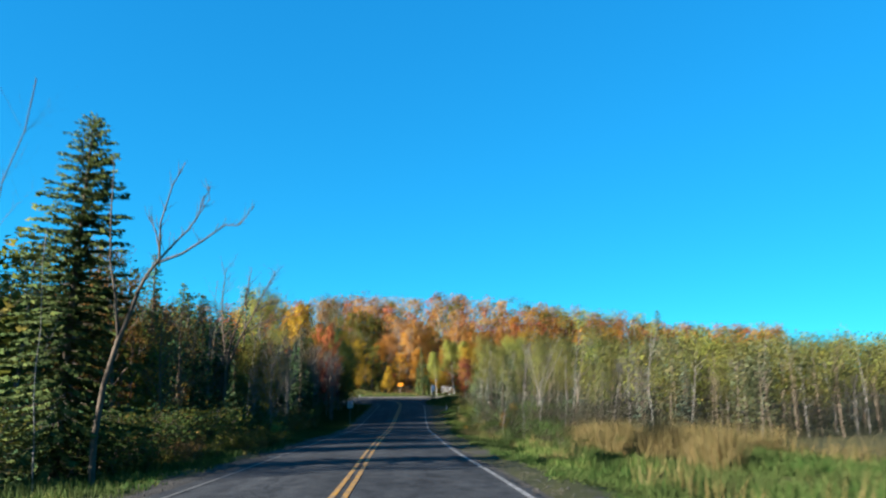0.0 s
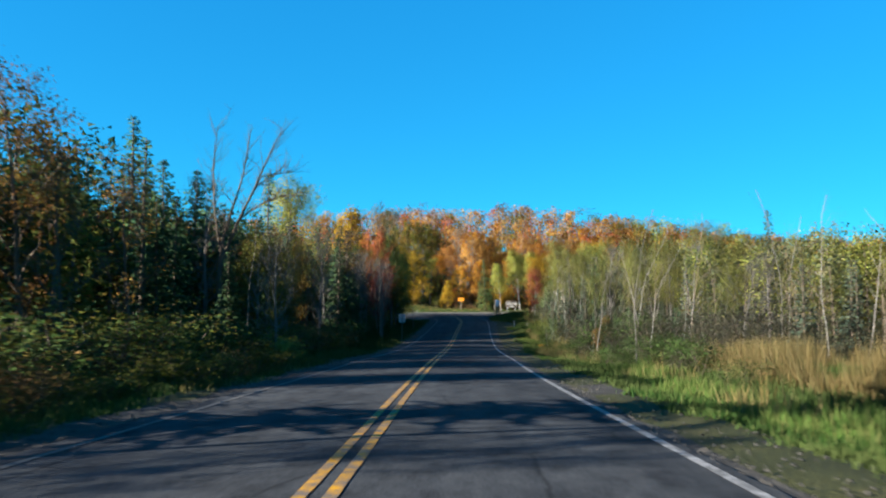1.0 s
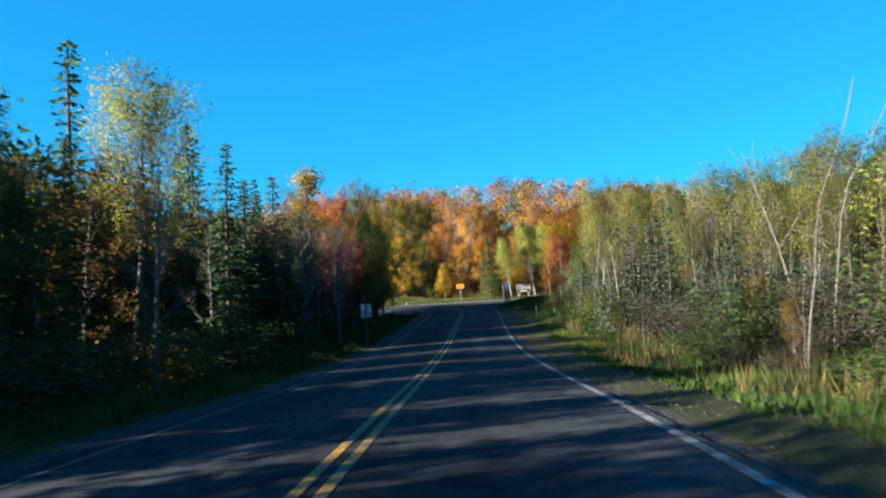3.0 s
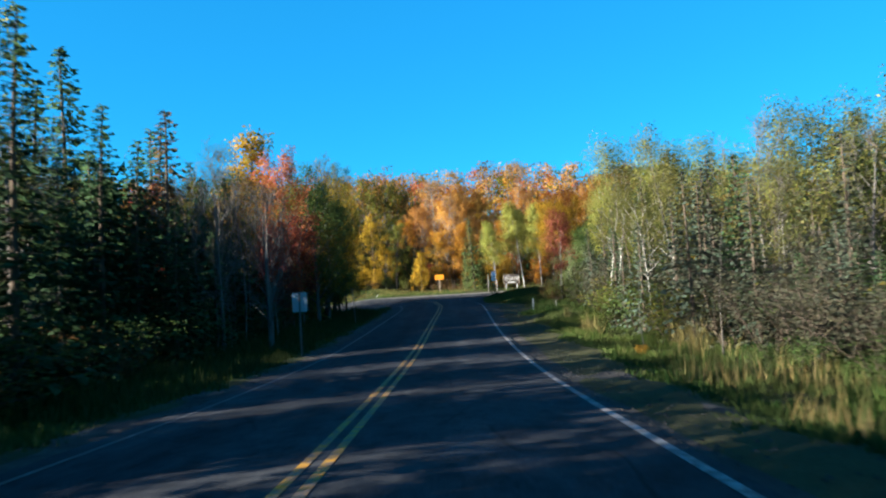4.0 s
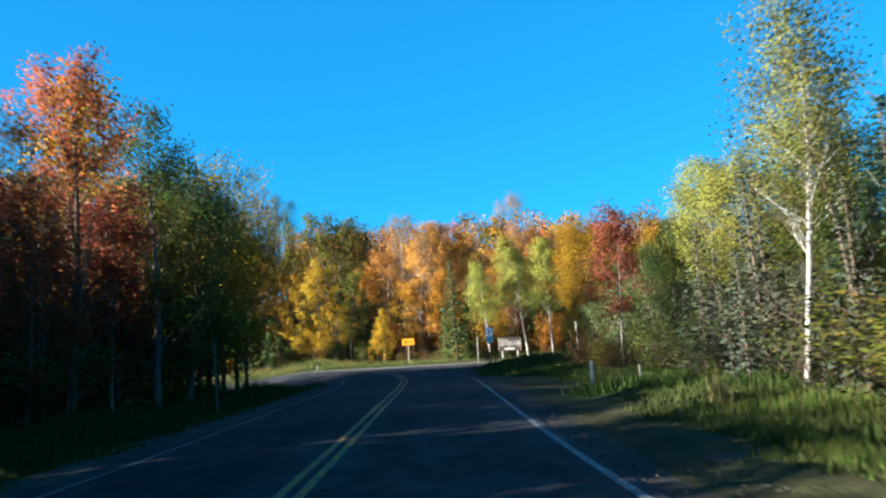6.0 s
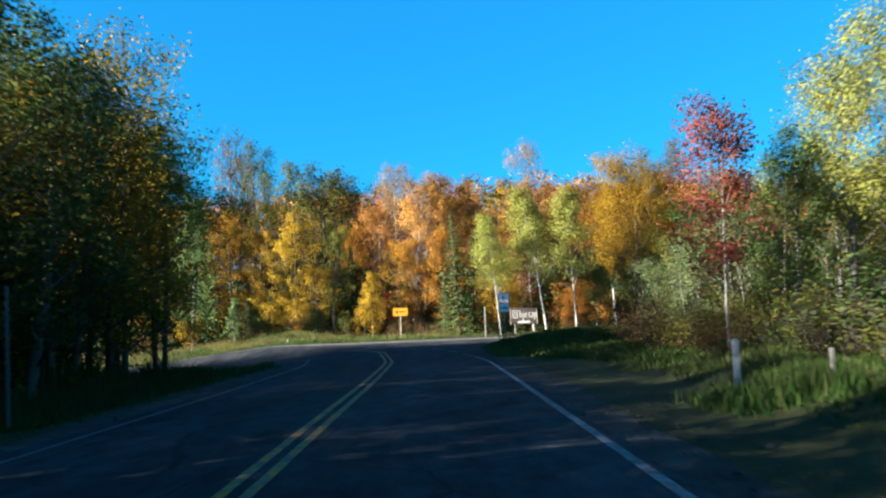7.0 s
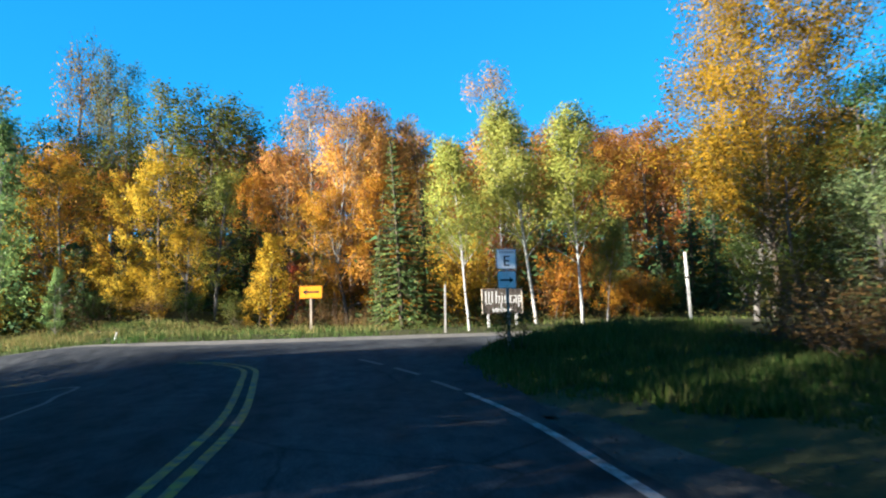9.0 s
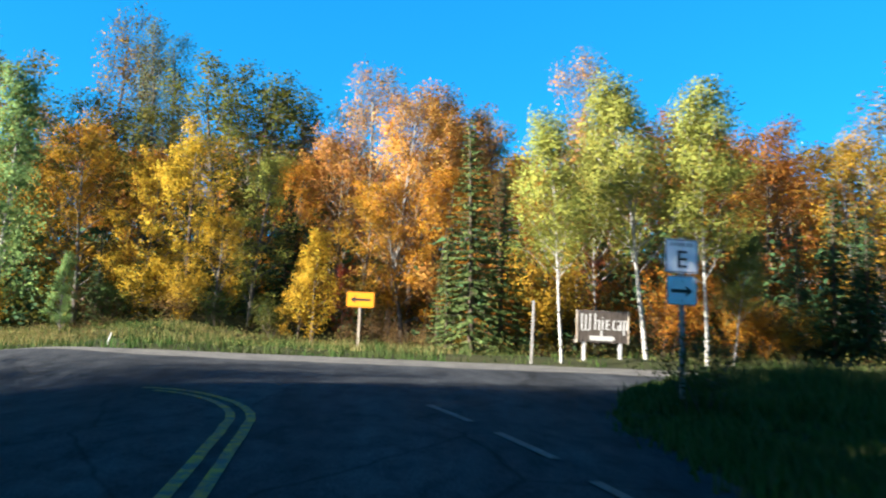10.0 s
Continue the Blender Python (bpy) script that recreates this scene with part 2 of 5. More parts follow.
POST_WHITE = make_plain("white painted post", (0.371, 0.367, 0.356), 0.6, 0, 0.65, 9)
POST_PALE = make_bark("sun-bleached post wood", (0.136, 0.13, 0.118), (0.248, 0.236, 0.217), 8, (1, 1, 0.2))
POST_WOOD = make_bark("weathered post wood", (0.16, 0.13, 0.10), (0.34, 0.29, 0.23), 8, (1, 1, 0.2))

# ---- lie of the land ----
KNOT_Z = [1.43, 0.99, 0.55, 0.23, -0.08, -0.36, -0.61, -0.92, -1.13, -1.14, -0.91, -0.54, -0.16, 0.28, 0.90, 1.42]
KNOT_X = [-1.10, -1.11, -1.12, -1.13, -1.21, -1.21, -1.12, -1.03, -0.92, -0.72, -0.52, -0.25, 0.04, 0.20, 0.20, 0.20]
LANE, LANE_L = 3.6, 3.32


def knots(v, y):
    u = min(max((y + 10) / 10, 0), len(v) - 1.001)
    i = int(u)
    f = u - i
    a, b, c, d = v[max(i - 1, 0)], v[i], v[min(i + 1, len(v) - 1)], v[min(i + 2, len(v) - 1)]
    return b + 0.5 * f * (c - a + f * (2 * a - 5 * b + 4 * c - d + f * (3 * (b - c) + d - a)))


def smooth(a, b, v):
    t = min(max((v - a) / (b - a), 0.0), 1.0)
    return t * t * (3 - 2 * t)


def centre(y):
    return knots(KNOT_X, y)


def grade(x, y):
    """The road's surface; the left-hand curve is banked, the way to the left falls."""
    z = knots(KNOT_Z, min(y, 137.0))
    far = -x - 2.3 - 5.7 * smooth(128.5, 136, y)
    fall = 0.115 * (min(far, 40.0) if far > 1.0 else 0.25 * (far + 1.0) ** 2 if far > -1.0 else 0.0)
    return z - fall * smooth(114, 124, y)


def near_edge(x):
    """The near edge of the paved junction."""
    if x < 0:
        if x < -7.5:
            return 123.5
        if x < -4.0:
            return 117.0 + 6.5 * math.sqrt(max(0.0, 1 - ((x + 7.5) / 3.5) ** 2))
        return 117.0
    if x < 4.35:
        return 117.0
    if x < 9.0:
        return 133.0 - 8.5 * (max(0.0, 1 - ((x - 4.35) / 4.65)) ** 2.0)
    return 133.0


FAR_EDGE = 136.6


def widen(y):
    """How much wider the bare shoulder on the right gets towards the junction."""
    return (0.8 * smooth(66, 78, y) + 0.9 * smooth(90, 108, y)) * (1 - smooth(114, 121, y)) - 0.9 * smooth(116, 125, y)


def land(x, y):
    """The ground beside the road: verge, ditch, thicket floor, the bank behind the junction and the hill."""
    z = grade(x, y)
    u = x - centre(y)
    out = max(u - LANE - 0.5 - widen(y), -LANE_L - 0.45 - u, 0.0)
    paved = out <= 0 and y < 120
    junction = near_edge(x) < y < FAR_EDGE and -200 < x < 200
    bumps = noise.noise((x * 0.35, y * 0.35, 3.0)) * 0.16 + noise.noise((x * 1.3, y * 1.3, 9.0)) * 0.06
    if y >= FAR_EDGE:
        d = y - FAR_EDGE
        flat = 5.0 + 6.0 * smooth(-9, -2, x) * smooth(14, 6, x)
        rise = 0.30 * smooth(0, 4, d) + 0.13 * min(max(d - flat, 0), 26) + 0.27 * min(max(d - flat - 26, 0), 45) + 0.08 * min(max(d - flat - 71, 0), 80)
        shape = 1.0 - 0.55 * smooth(15, 85, x) + 0.12 * smooth(-10, -60, x)
        return z + rise * shape + bumps * smooth(0, 2, d) - 0.02
    if paved or junction:
        return z - 0.07
    gap = out
    if y > 112:
        gap = min(out, max(near_edge(x) - y, 0) * 1.0 + 0.0) if out > 0 else max(near_edge(x) - y, 0)
    side = smooth(0.0, 1.2, gap)
    dip = -0.42 + 0.72 * smooth(84, 98, y) if u > 0 else -0.30
    mound = 0.62 * math.exp(-(((x - 11.5) / 4.0) ** 2 + ((y - 126.5) / 5.5) ** 2)) * smooth(0.2, 3.0, near_edge(x) - y) if x > 4 else 0.0
    dip *= 1 - smooth(108, 117, y)
    if x > 4:
        ditch_end = smooth(117, 121, y)
        gap_lift = 0.12 * ditch_end * smooth(0.1, 1.2, gap)
    else:
        gap_lift = 0.0
    ditch = dip * smooth(0.8, 3.0, gap) * smooth(8.5, 5.0, gap) + (-0.15 if u > 0 else 0.25) * smooth(5.0, 9.0, gap)
    return z - 0.07 + 0.05 * side + ditch + bumps * side + mound + gap_lift


def from_grid(name, xs, ys, f, material):
    verts = [(x, y, f(x, y)) for y in ys for x in xs]
    n = len(xs)
    faces = [(j * n + i, j * n + i + 1, (j + 1) * n + i + 1, (j + 1) * n + i) for j in range(len(ys) - 1) for i in range(n - 1)]
    me = bpy.data.meshes.new(name)
    me.from_pydata(verts, [], faces)
    me.materials.append(material)
    me.polygons.foreach_set("use_smooth", [True] * len(me.polygons))
    return new(name, me)


def mesh_ob(name, verts, faces, material, parent=None, label="", smooth_faces=False):
    me = bpy.data.meshes.new(name)
    me.from_pydata([tuple(v) for v in verts], [], [tuple(f) for f in faces])
    me.materials.append(material)
    if smooth_faces:
        me.polygons.foreach_set("use_smooth", [True] * len(me.polygons))
    ob = new(name, me)
    ob.parent = parent
    return tagged(ob, label)


def steps(*runs):
    out = []
    for a, b, s in runs:
        n = max(1, round((b - a) / s))
        out += [a + (b - a) * i / n for i in range(n)]
    return out + [runs[-1][1]]


gx = steps((-3000, -300, 450), (-300, -80, 30), (-80, -24, 5), (-24, -12, 1.5), (-12, 12, 0.5), (12, 24, 1.5), (24, 80, 5), (80, 300, 30), (300, 3000, 450))
gy = steps((-3000, -200, 560), (-200, -20, 20), (-20, 112, 1.0), (112, 142, 0.5), (142, 200, 3), (200, 330, 12), (330, 3000, 445))
ground = tagged(from_grid("ground", gx, gy, land, SOIL), "grassy ground with ditches and a wooded hill behind", "ground", kind="structure")

# ---- road ----
def strip(name, material, ys, offs, lift, dx=None):
    """A band along the straight road: cross offsets from the centre line, laid on the road's surface."""
    verts, faces, n = [], [], len(offs)
    for y in ys:
        for o in offs:
            x = centre(y) + o + (dx(o, y) if dx else 0)
            verts.append((x, y, grade(x, y) + lift - 0.012 * abs(o)))
    for j in range(len(ys) - 1):
        for i in range(n - 1):
            a = j * n + i
            faces.append((a, a + 1, a + n + 1, a + n))
    return mesh_ob(name, verts, faces, material, smooth_faces=True)


def ragged(o, y):
    return 0.07 * noise.noise((o, y * 1.1, 1.0)) if abs(o) > 3.4 else 0.0


road = tagged(strip("road", ASPHALT, steps((-60, 117.2, 0.6)), [-3.72, -3.3, -2.2, -1.1, 0, 1.1, 2.2, 3.3, 3.6, 3.80], 0.03, ragged),
              "worn grey asphalt two-lane country road with fine cracks", "road", kind="structure")


def rough_edge(o, y):
    return 0.35 * noise.noise((o * 0.1 + 7, y * 0.45, 2.0)) if abs(o) > 4.3 else 0.0


def shoulder_edge(o, y):
    return rough_edge(o, y) + (widen(y) * (o - 3.7) / 1.5 if o > 4 else 0.0)


for o_in, o_out, lift in ((3.7, 5.2, -0.02), (-3.68, -4.7, 0.012)):
    s = strip("shoulder", GRAVEL, steps((-60, 125.0 if o_in > 0 else 117.2, 0.6)), sorted([o_in, (o_in + o_out) / 2, o_out]), lift, shoulder_edge)
    tagged(s, "narrow gravel shoulder beside the asphalt", "shoulder", kind="structure")

jx = steps((-220, -30, 10), (-30, -12, 1.5), (-12, 12, 0.3), (12, 30, 1.5), (30, 220, 10))
verts, faces, m = [], [], 26
for x in jx:
    a, b = near_edge(x), FAR_EDGE - 2.5 + 1.5 * smooth(-3, -9, x) + 1.4 * smooth(9, 14, x) + 0.3 * noise.noise((x * 0.7, 0, 5.0))
    for k in range(m + 1):
        y = a + (b - a) * k / m
        verts.append((x, y, grade(x, y) + 0.026 - (0.012 * min(abs(x - centre(y)), 4) if y < 122 else 0.0)))
for i in range(len(jx) - 1):
    for k in range(m):
        a = i * (m + 1) + k
        faces.append((a, a + m + 1, a + m + 2, a + 1))
tagged(mesh_ob("junction", verts, faces, ASPHALT, smooth_faces=True), "asphalt junction where the road bends sharply aside", "road", kind="structure")
verts, faces = [], []
for i, x in enumerate(jx):
    for y in (FAR_EDGE - 3.0 + 1.5 * smooth(-3, -9, x) + 1.4 * smooth(9, 14, x), FAR_EDGE - 0.5, FAR_EDGE + 0.3 + 0.2 * noise.noise((x * 0.5, 2, 5.0))):
        verts.append((x, y, grade(x, y) + 0.018))
    if i:
        a = (i - 1) * 3
        faces += [(a, a + 3, a + 4, a + 1), (a + 1, a + 4, a + 5, a + 2)]
tagged(mesh_ob("shoulder", verts, faces, PALE_GRAVEL, smooth_faces=True), "pale gravel shoulder on the far side of the junction", "shoulder", kind="structure")

BEND, BEND_X, BEND_R = 123.4, -4.54, 4.2


def lane_line(off, a, b, step=0.5):
    """Points at an offset from the centre line from path length a to b: straight, then round the left-hand bend."""
    pts, s = [], a
    while s <= b + 1e-6:
        if off > 2:
            k = max(s - 115.0, 0.0)
            pts.append((centre(min(s, 118.0)) + off - k * k / 66.0, s, math.atan(k / 33.0)))
        elif s < BEND:
            pts.append((centre(s) + off - 0.60 * smooth(116, 125.5, s), s, 0.0))
        else:
            ang = min((s - BEND) / BEND_R, math.pi / 2)
            r = BEND_R + off
            extra = max(0.0, s - BEND - BEND_R * math.pi / 2)
            pts.append((BEND_X + r * math.cos(ang) - extra, BEND + r * math.sin(ang), ang))
        s += step
    return pts


def paint(name, material, off, runs, width, label):
    verts, faces = [], []
    for a, b in runs:
        base, pts = len(verts), lane_line(off, a, b)
        for k, (x, y, ang) in enumerate(pts):
            for s in (-1, 1):
                w = s * width / 2 * (1 + 0.12 * noise.noise((k * 0.9, off * 3, s)))
                px, py = x + w * math.cos(ang), y + w * math.sin(ang)
                crown = 0.012 * min(abs(px - centre(py)), 4) * (1 if py < 122 else 0)
                verts.append((px, py, grade(px, py) + 0.038 - crown))
        faces += [(base + 2 * k, base + 2 * k + 1, base + 2 * k + 3, base + 2 * k + 2) for k in range(len(pts) - 1)]
    return tagged(mesh_ob(name, verts, faces, material), label, "road marking", kind="structure")


paint("yellow_line", YELLOW_PAINT, -0.12, [(-50, 127.6), (131.2, 133.4)], 0.115, "worn yellow centre line painted on asphalt")
paint("yellow_line", YELLOW_PAINT, 0.12, [(-50, 128.4), (131.6, 133.0)], 0.115, "worn yellow centre line painted on asphalt")
paint("edge_line", FADED_PAINT, -LANE_L, [(-50, 150)], 0.10, "thin worn white edge line painted on asphalt")
paint("edge_line", WHITE_PAINT, LANE, [(-50, 119.5)], 0.12, "white edge line along the asphalt")
paint("edge_line", FADED_PAINT, LANE, [(119.9 + 2.3 * k, 121.8 + 2.3 * k) for k in range(3)], 0.12, "faded white dashes that carry the edge line across the junction")

# ---- trees ----
def tube(pts, radii, sides, verts, faces):
    base = len(verts)
    for i, (p, r) in enumerate(zip(pts, radii)):
        d = (pts[min(i + 1, len(pts) - 1)] - pts[max(i - 1, 0)]).normalized()
        a = d.orthogonal().normalized()
        b = d.cross(a)
        for k in range(sides):
            t = 2 * math.pi * k / sides
            verts.append(p + (a * math.cos(t) + b * math.sin(t)) * r)
    for i in range(len(pts) - 1):
        for k in range(sides):
            n = (k + 1) % sides
            faces.append((base + i * sides + k, base + i * sides + n, base + (i + 1) * sides + n, base + (i + 1) * sides + k))


def branch(rng, start, way, length, r0, bits=5, up=0.3, wander=0.15):
    pts, d, p = [start.copy()], way.normalized(), start.copy()
    for _ in range(bits):
        d = (d + Vector((rng.gauss(0, wander), rng.gauss(0, wander), rng.gauss(0, wander) + up / bits))).normalized()
        p = p + d * (length / bits)
        pts.append(p.copy())
    return pts, [r0 * (1 - 0.85 * i / bits) for i in range(bits + 1)]


def leaves_mesh(name, centres, spread, count, size, rng, material, flat=0.55, droop=0.0, crown=True):
    """Many small leaves strewn round the given centres, each a small face of its own."""
    c = np.array([tuple(v) for v in centres])
    idx = rng.integers(0, len(c), count)
    p = c[idx] + np.clip(rng.normal(0, 1, (count, 3)), -1.5, 1.5) * np.array(spread)
    u = rng.normal(0, 1, (count, 3))
    u[:, 2] = u[:, 2] * (1 - flat) - droop
    u /= np.linalg.norm(u, axis=1)[:, None]
    w = rng.normal(0, 1, (count, 3))
    v = np.cross(u, w)
    v /= np.linalg.norm(v, axis=1)[:, None] + 1e-9
    n = np.cross(u, v)
    s = size * rng.uniform(0.55, 1.35, count)[:, None]
    q = np.stack([p - u * s * 0.55 + v * s * 0.30, p - u * s * 0.35 - v * s * 0.40, p + u * s * 0.62 + n * s * 0.1], 1)
    way = unit(p - c[idx]) * 0.5 + unit(rng.normal(0, 1, (count, 3))) * 0.35 + np.array((0, 0, 0.15))
    if crown:
        way += unit((p - c.mean(0)) * np.array((1, 1, 0.6))) * 0.8
    return quads(name, q.reshape(-1, 3), material, 3, way)


def unit(v):
    return v / (np.linalg.norm(v, axis=1)[:, None] + 1e-9)


def quads(name, q, material, k=4, way=None):
    """Loose small faces in one mesh. way: for each face the direction that it turns to, as leaves lie on the outside of a crown."""
    n = len(q) // k
    if way is not None:
        f = q.reshape(n, k, 3)
        away = (np.cross(f[:, 1] - f[:, 0], f[:, 2] - f[:, 0]) * way).sum(1) < 0
        f[away] = f[away][:, ::-1]
        q = f.reshape(-1, 3)
    me = bpy.data.meshes.new(name)
    me.vertices.add(k * n)
    me.vertices.foreach_set("co", q.astype(np.float32).ravel())
    me.loops.add(k * n)
    me.loops.foreach_set("vertex_index", np.arange(k * n, dtype=np.int32))
    me.polygons.add(n)
    me.polygons.foreach_set("loop_start", np.arange(0, k * n, k, dtype=np.int32))
    me.update(calc_edges=True)
    if way is not None:
        turned = me.attributes.new("custom_normal", "FLOAT_VECTOR", "POINT")
        turned.data.foreach_set("vector", np.repeat(unit(way), k, 0).astype(np.float32).ravel())
    me.materials.append(material)
    return me


def wood_mesh(name, verts, faces, material):
    me = bpy.data.meshes.new(name)
    me.from_pydata([tuple(v) for v in verts], [], faces)
    me.polygons.foreach_set("use_smooth", [True] * len(me.polygons))
    me.materials.append(material)
    return me


def skeleton_of(rng, h, radius, clear, limbs, r0, lean=0.03, up=0.35, subs=3, rise=0.75, profile=None):
    """Trunk, limbs and side branches of a leafy tree, with the places where its leaves sit."""
    verts, faces, tips = [], [], []
    way = Vector((rng.gauss(0, lean), rng.gauss(0, lean), 1))
    trunk, rad = branch(rng, Vector((0, 0, -0.15)), way, h * 0.95, r0, 9, 0.15, 0.035)
    tube(trunk, rad, 6, verts, faces)
    turn = rng.uniform(0, 6.28)
    for k in range(limbs):
        f = clear + (0.97 - clear) * ((k + rng.uniform(0, 0.8)) / limbs)
        i = min(int(f * 9), 8)
        p = trunk[i].lerp(trunk[i + 1], f * 9 - i)
        turn += 2.4 + rng.uniform(-0.4, 0.4)
        t = (f - clear) / (1 - clear)
        reach = radius * (profile(t) if profile else math.sin(math.pi * min(0.14 + 0.80 * t, 1)) ** 0.7) * rng.uniform(0.7, 1.15)
        d = Vector((math.cos(turn), math.sin(turn), rise + 0.5 * t))
        pts, rr = branch(rng, p, d, reach * 1.2, max(0.012, rad[i] * 0.45), 5, up, 0.12)
        tube(pts[::2] + [pts[5]], rr[::2] + [rr[5]], 3, verts, faces)
        tips += [pts[3], pts[4], pts[5]]
        for _ in range(subs):
            j = rng.choice((2, 3, 4))
            e = (pts[j] - pts[j - 1]).normalized() + Vector((rng.gauss(0, 0.6), rng.gauss(0, 0.6), rng.gauss(0.1, 0.4)))
            sp, sr = branch(rng, pts[j], e, reach * 0.5, max(0.008, rr[j] * 0.6), 3, up, 0.15)
            tube([sp[0], sp[3]], [sr[0], sr[3]], 3, verts, faces)
            tips += [sp[2], sp[3]]
    tips.append(trunk[-1])
    tips.append(trunk[-2])
    return verts, faces, tips


def leafy_proto(seed, h, radius, clear, limbs, count, size, bark, leaf, lean=0.03, up=0.35, clump=0.30, rise=0.75, r0=None, profile=None):
    rng, nrg = random.Random(seed), np.random.default_rng(seed)
    verts, faces, tips = skeleton_of(rng, h, radius, clear, limbs, r0 or 0.012 * h + 0.02, lean, up, 3, rise, profile)
    return [("trunk", wood_mesh("trunk", verts, faces, BARK[bark])),
            ("crown", leaves_mesh("crown", tips, (clump, clump, clump * 0.75), count, size, nrg, LEAF[leaf]))]


def bare_proto(seed, h, radius, clear, limbs, bark, twigs=3, lean=0.04, rise=0.9, few=0, leaf=None):
    rng, nrg = random.Random(seed), np.random.default_rng(seed)
    verts, faces, tips = skeleton_of(rng, h, radius, clear, limbs, 0.011 * h + 0.02, lean, 0.45, twigs, rise)
    tv, tf = [], []
    for p in tips:
        for _ in range(3):
            pts, rr = branch(rng, p, Vector((rng.gauss(0, 0.6), rng.gauss(0, 0.6), rng.uniform(0.1, 1))), rng.uniform(0.4, 1.0), 0.012, 3, 0.3, 0.2)
            tube([pts[0], pts[3]], [rr[0], rr[3]], 3, tv, tf)
    out = [("trunk", wood_mesh("trunk", verts, faces, BARK[bark])), ("crown", wood_mesh("crown", tv, tf, BARK[bark]))]
    if few:
        out.append(("foliage", leaves_mesh("foliage", tips, (0.35, 0.35, 0.3), few, 0.12, nrg, LEAF[leaf])))
    return out


def snag_proto(seed, h, lean, forks, bark="pale"):
    """A dead standing stem with a few broken limbs."""
    rng = random.Random(seed)
    verts, faces = [], []
    pts, rr = branch(rng, Vector((0, 0, -0.2)), Vector((lean, 0.02, 1)), h, 0.002 * h + 0.010, 8, 0.1, 0.09)
    tube(pts, [max(r, 0.012) for r in rr], 6, verts, faces)
    lv, lf = [], []
    for k in range(2 * forks):
        i = rng.randint(2, 7)
        t = rng.uniform(0, 6.28)
        q, qr = branch(rng, pts[i], Vector((math.cos(t), math.sin(t), rng.uniform(0.3, 1.0))), h * rng.uniform(0.06, 0.26), rr[i] * 0.5, 5, 0.5, 0.16)
        tube(q, qr, 4, lv, lf)
        for j in (2, 3, 4):
            s, sr = branch(rng, q[j], (q[j] - q[j - 1]) + Vector((rng.gauss(0, 0.3), rng.gauss(0, 0.3), 0.1)), h * 0.09, qr[j] * 0.7, 3, 0.4, 0.2)
            tube(s, sr, 3, lv, lf)
    return [("trunk", wood_mesh("trunk", verts, faces, BARK[bark])), ("crown", wood_mesh("crown", lv, lf, BARK[bark]))]


def spruce_proto(seed, h, radius, leaf, thin=1.0, clear=0.05, power=0.85, bark="brown", fine=1.0):
    rng = random.Random(seed)
    verts, faces, q = [], [], []
    trunk, rad = branch(rng, Vector((0, 0, -0.15)), Vector((rng.gauss(0, 0.015), rng.gauss(0, 0.015), 1)), h, 0.013 * h + 0.02, 8, 0.1, 0.012)
    tube(trunk, rad, 6, verts, faces)
    z, turn = clear * h, 0.0
    while z < h * 0.985:
        f = z / h
        reach = radius * (1 - f) ** power + 0.10
        n = max(4, int(7 * thin))
        i = min(int((z + 0.15) / (h + 0.15) * 8), 7)
        for k in range(n):
            turn += 2.4
            r = reach * rng.uniform(0.62, 1.12)
            d = Vector((math.cos(turn), math.sin(turn), 0))
            side = Vector((-d.y, d.x, 0))
            p = Vector((trunk[i].x, trunk[i].y, z + rng.uniform(-0.1, 0.1)))
            sag = 0.42 - 0.75 * f
            sprays = max(4, int(r * 7.5 * thin * fine ** 1.6))
            tube([p, p + d * r * 0.6 - Vector((0, 0, sag * r * 0.45))], [0.016, 0.006], 3, verts, faces)
            for s in range(sprays):
                t = (s + rng.uniform(0.2, 1)) / sprays
                c = p + d * r * t - Vector((0, 0, sag * r * t * (1.2 - 0.4 * t)))
                a = (d * rng.uniform(0.5, 1.0) + side * rng.uniform(-1.1, 1.1) * (1.05 - 0.5 * t) - Vector((0, 0, rng.uniform(0.0, 0.55) + sag * 0.4))).normalized()
                ln = rng.uniform(0.24, 0.46) * (0.55 + 0.45 * min(r, 1.5)) / fine ** 0.8
                wv = a.cross(Vector((rng.gauss(0, 0.5), rng.gauss(0, 0.5), 1))).normalized() * ln * 0.32
                tip = c + a * ln
                mid = c + a * ln * 0.45 - Vector((0, 0, 0.03))
                q += [c + wv * 0.9, mid - wv * 1.3, tip]
        z += (0.20 + 0.16 * (1 - f)) / max(thin, 0.7) * (h / 10) ** 0.4
    q = np.array([tuple(v) for v in q])
    mid = q.reshape(-1, 3, 3).mean(1)
    way = unit(mid * np.array((1, 1, 0))) * 0.8 + np.array((0, 0, 0.35)) + unit(np.random.default_rng(seed).normal(0, 1, mid.shape)) * 0.45
    crown = quads("crown", q, LEAF[leaf], 3, way)
    return [("trunk", wood_mesh("trunk", verts, faces, BARK[bark])), ("crown", crown)]


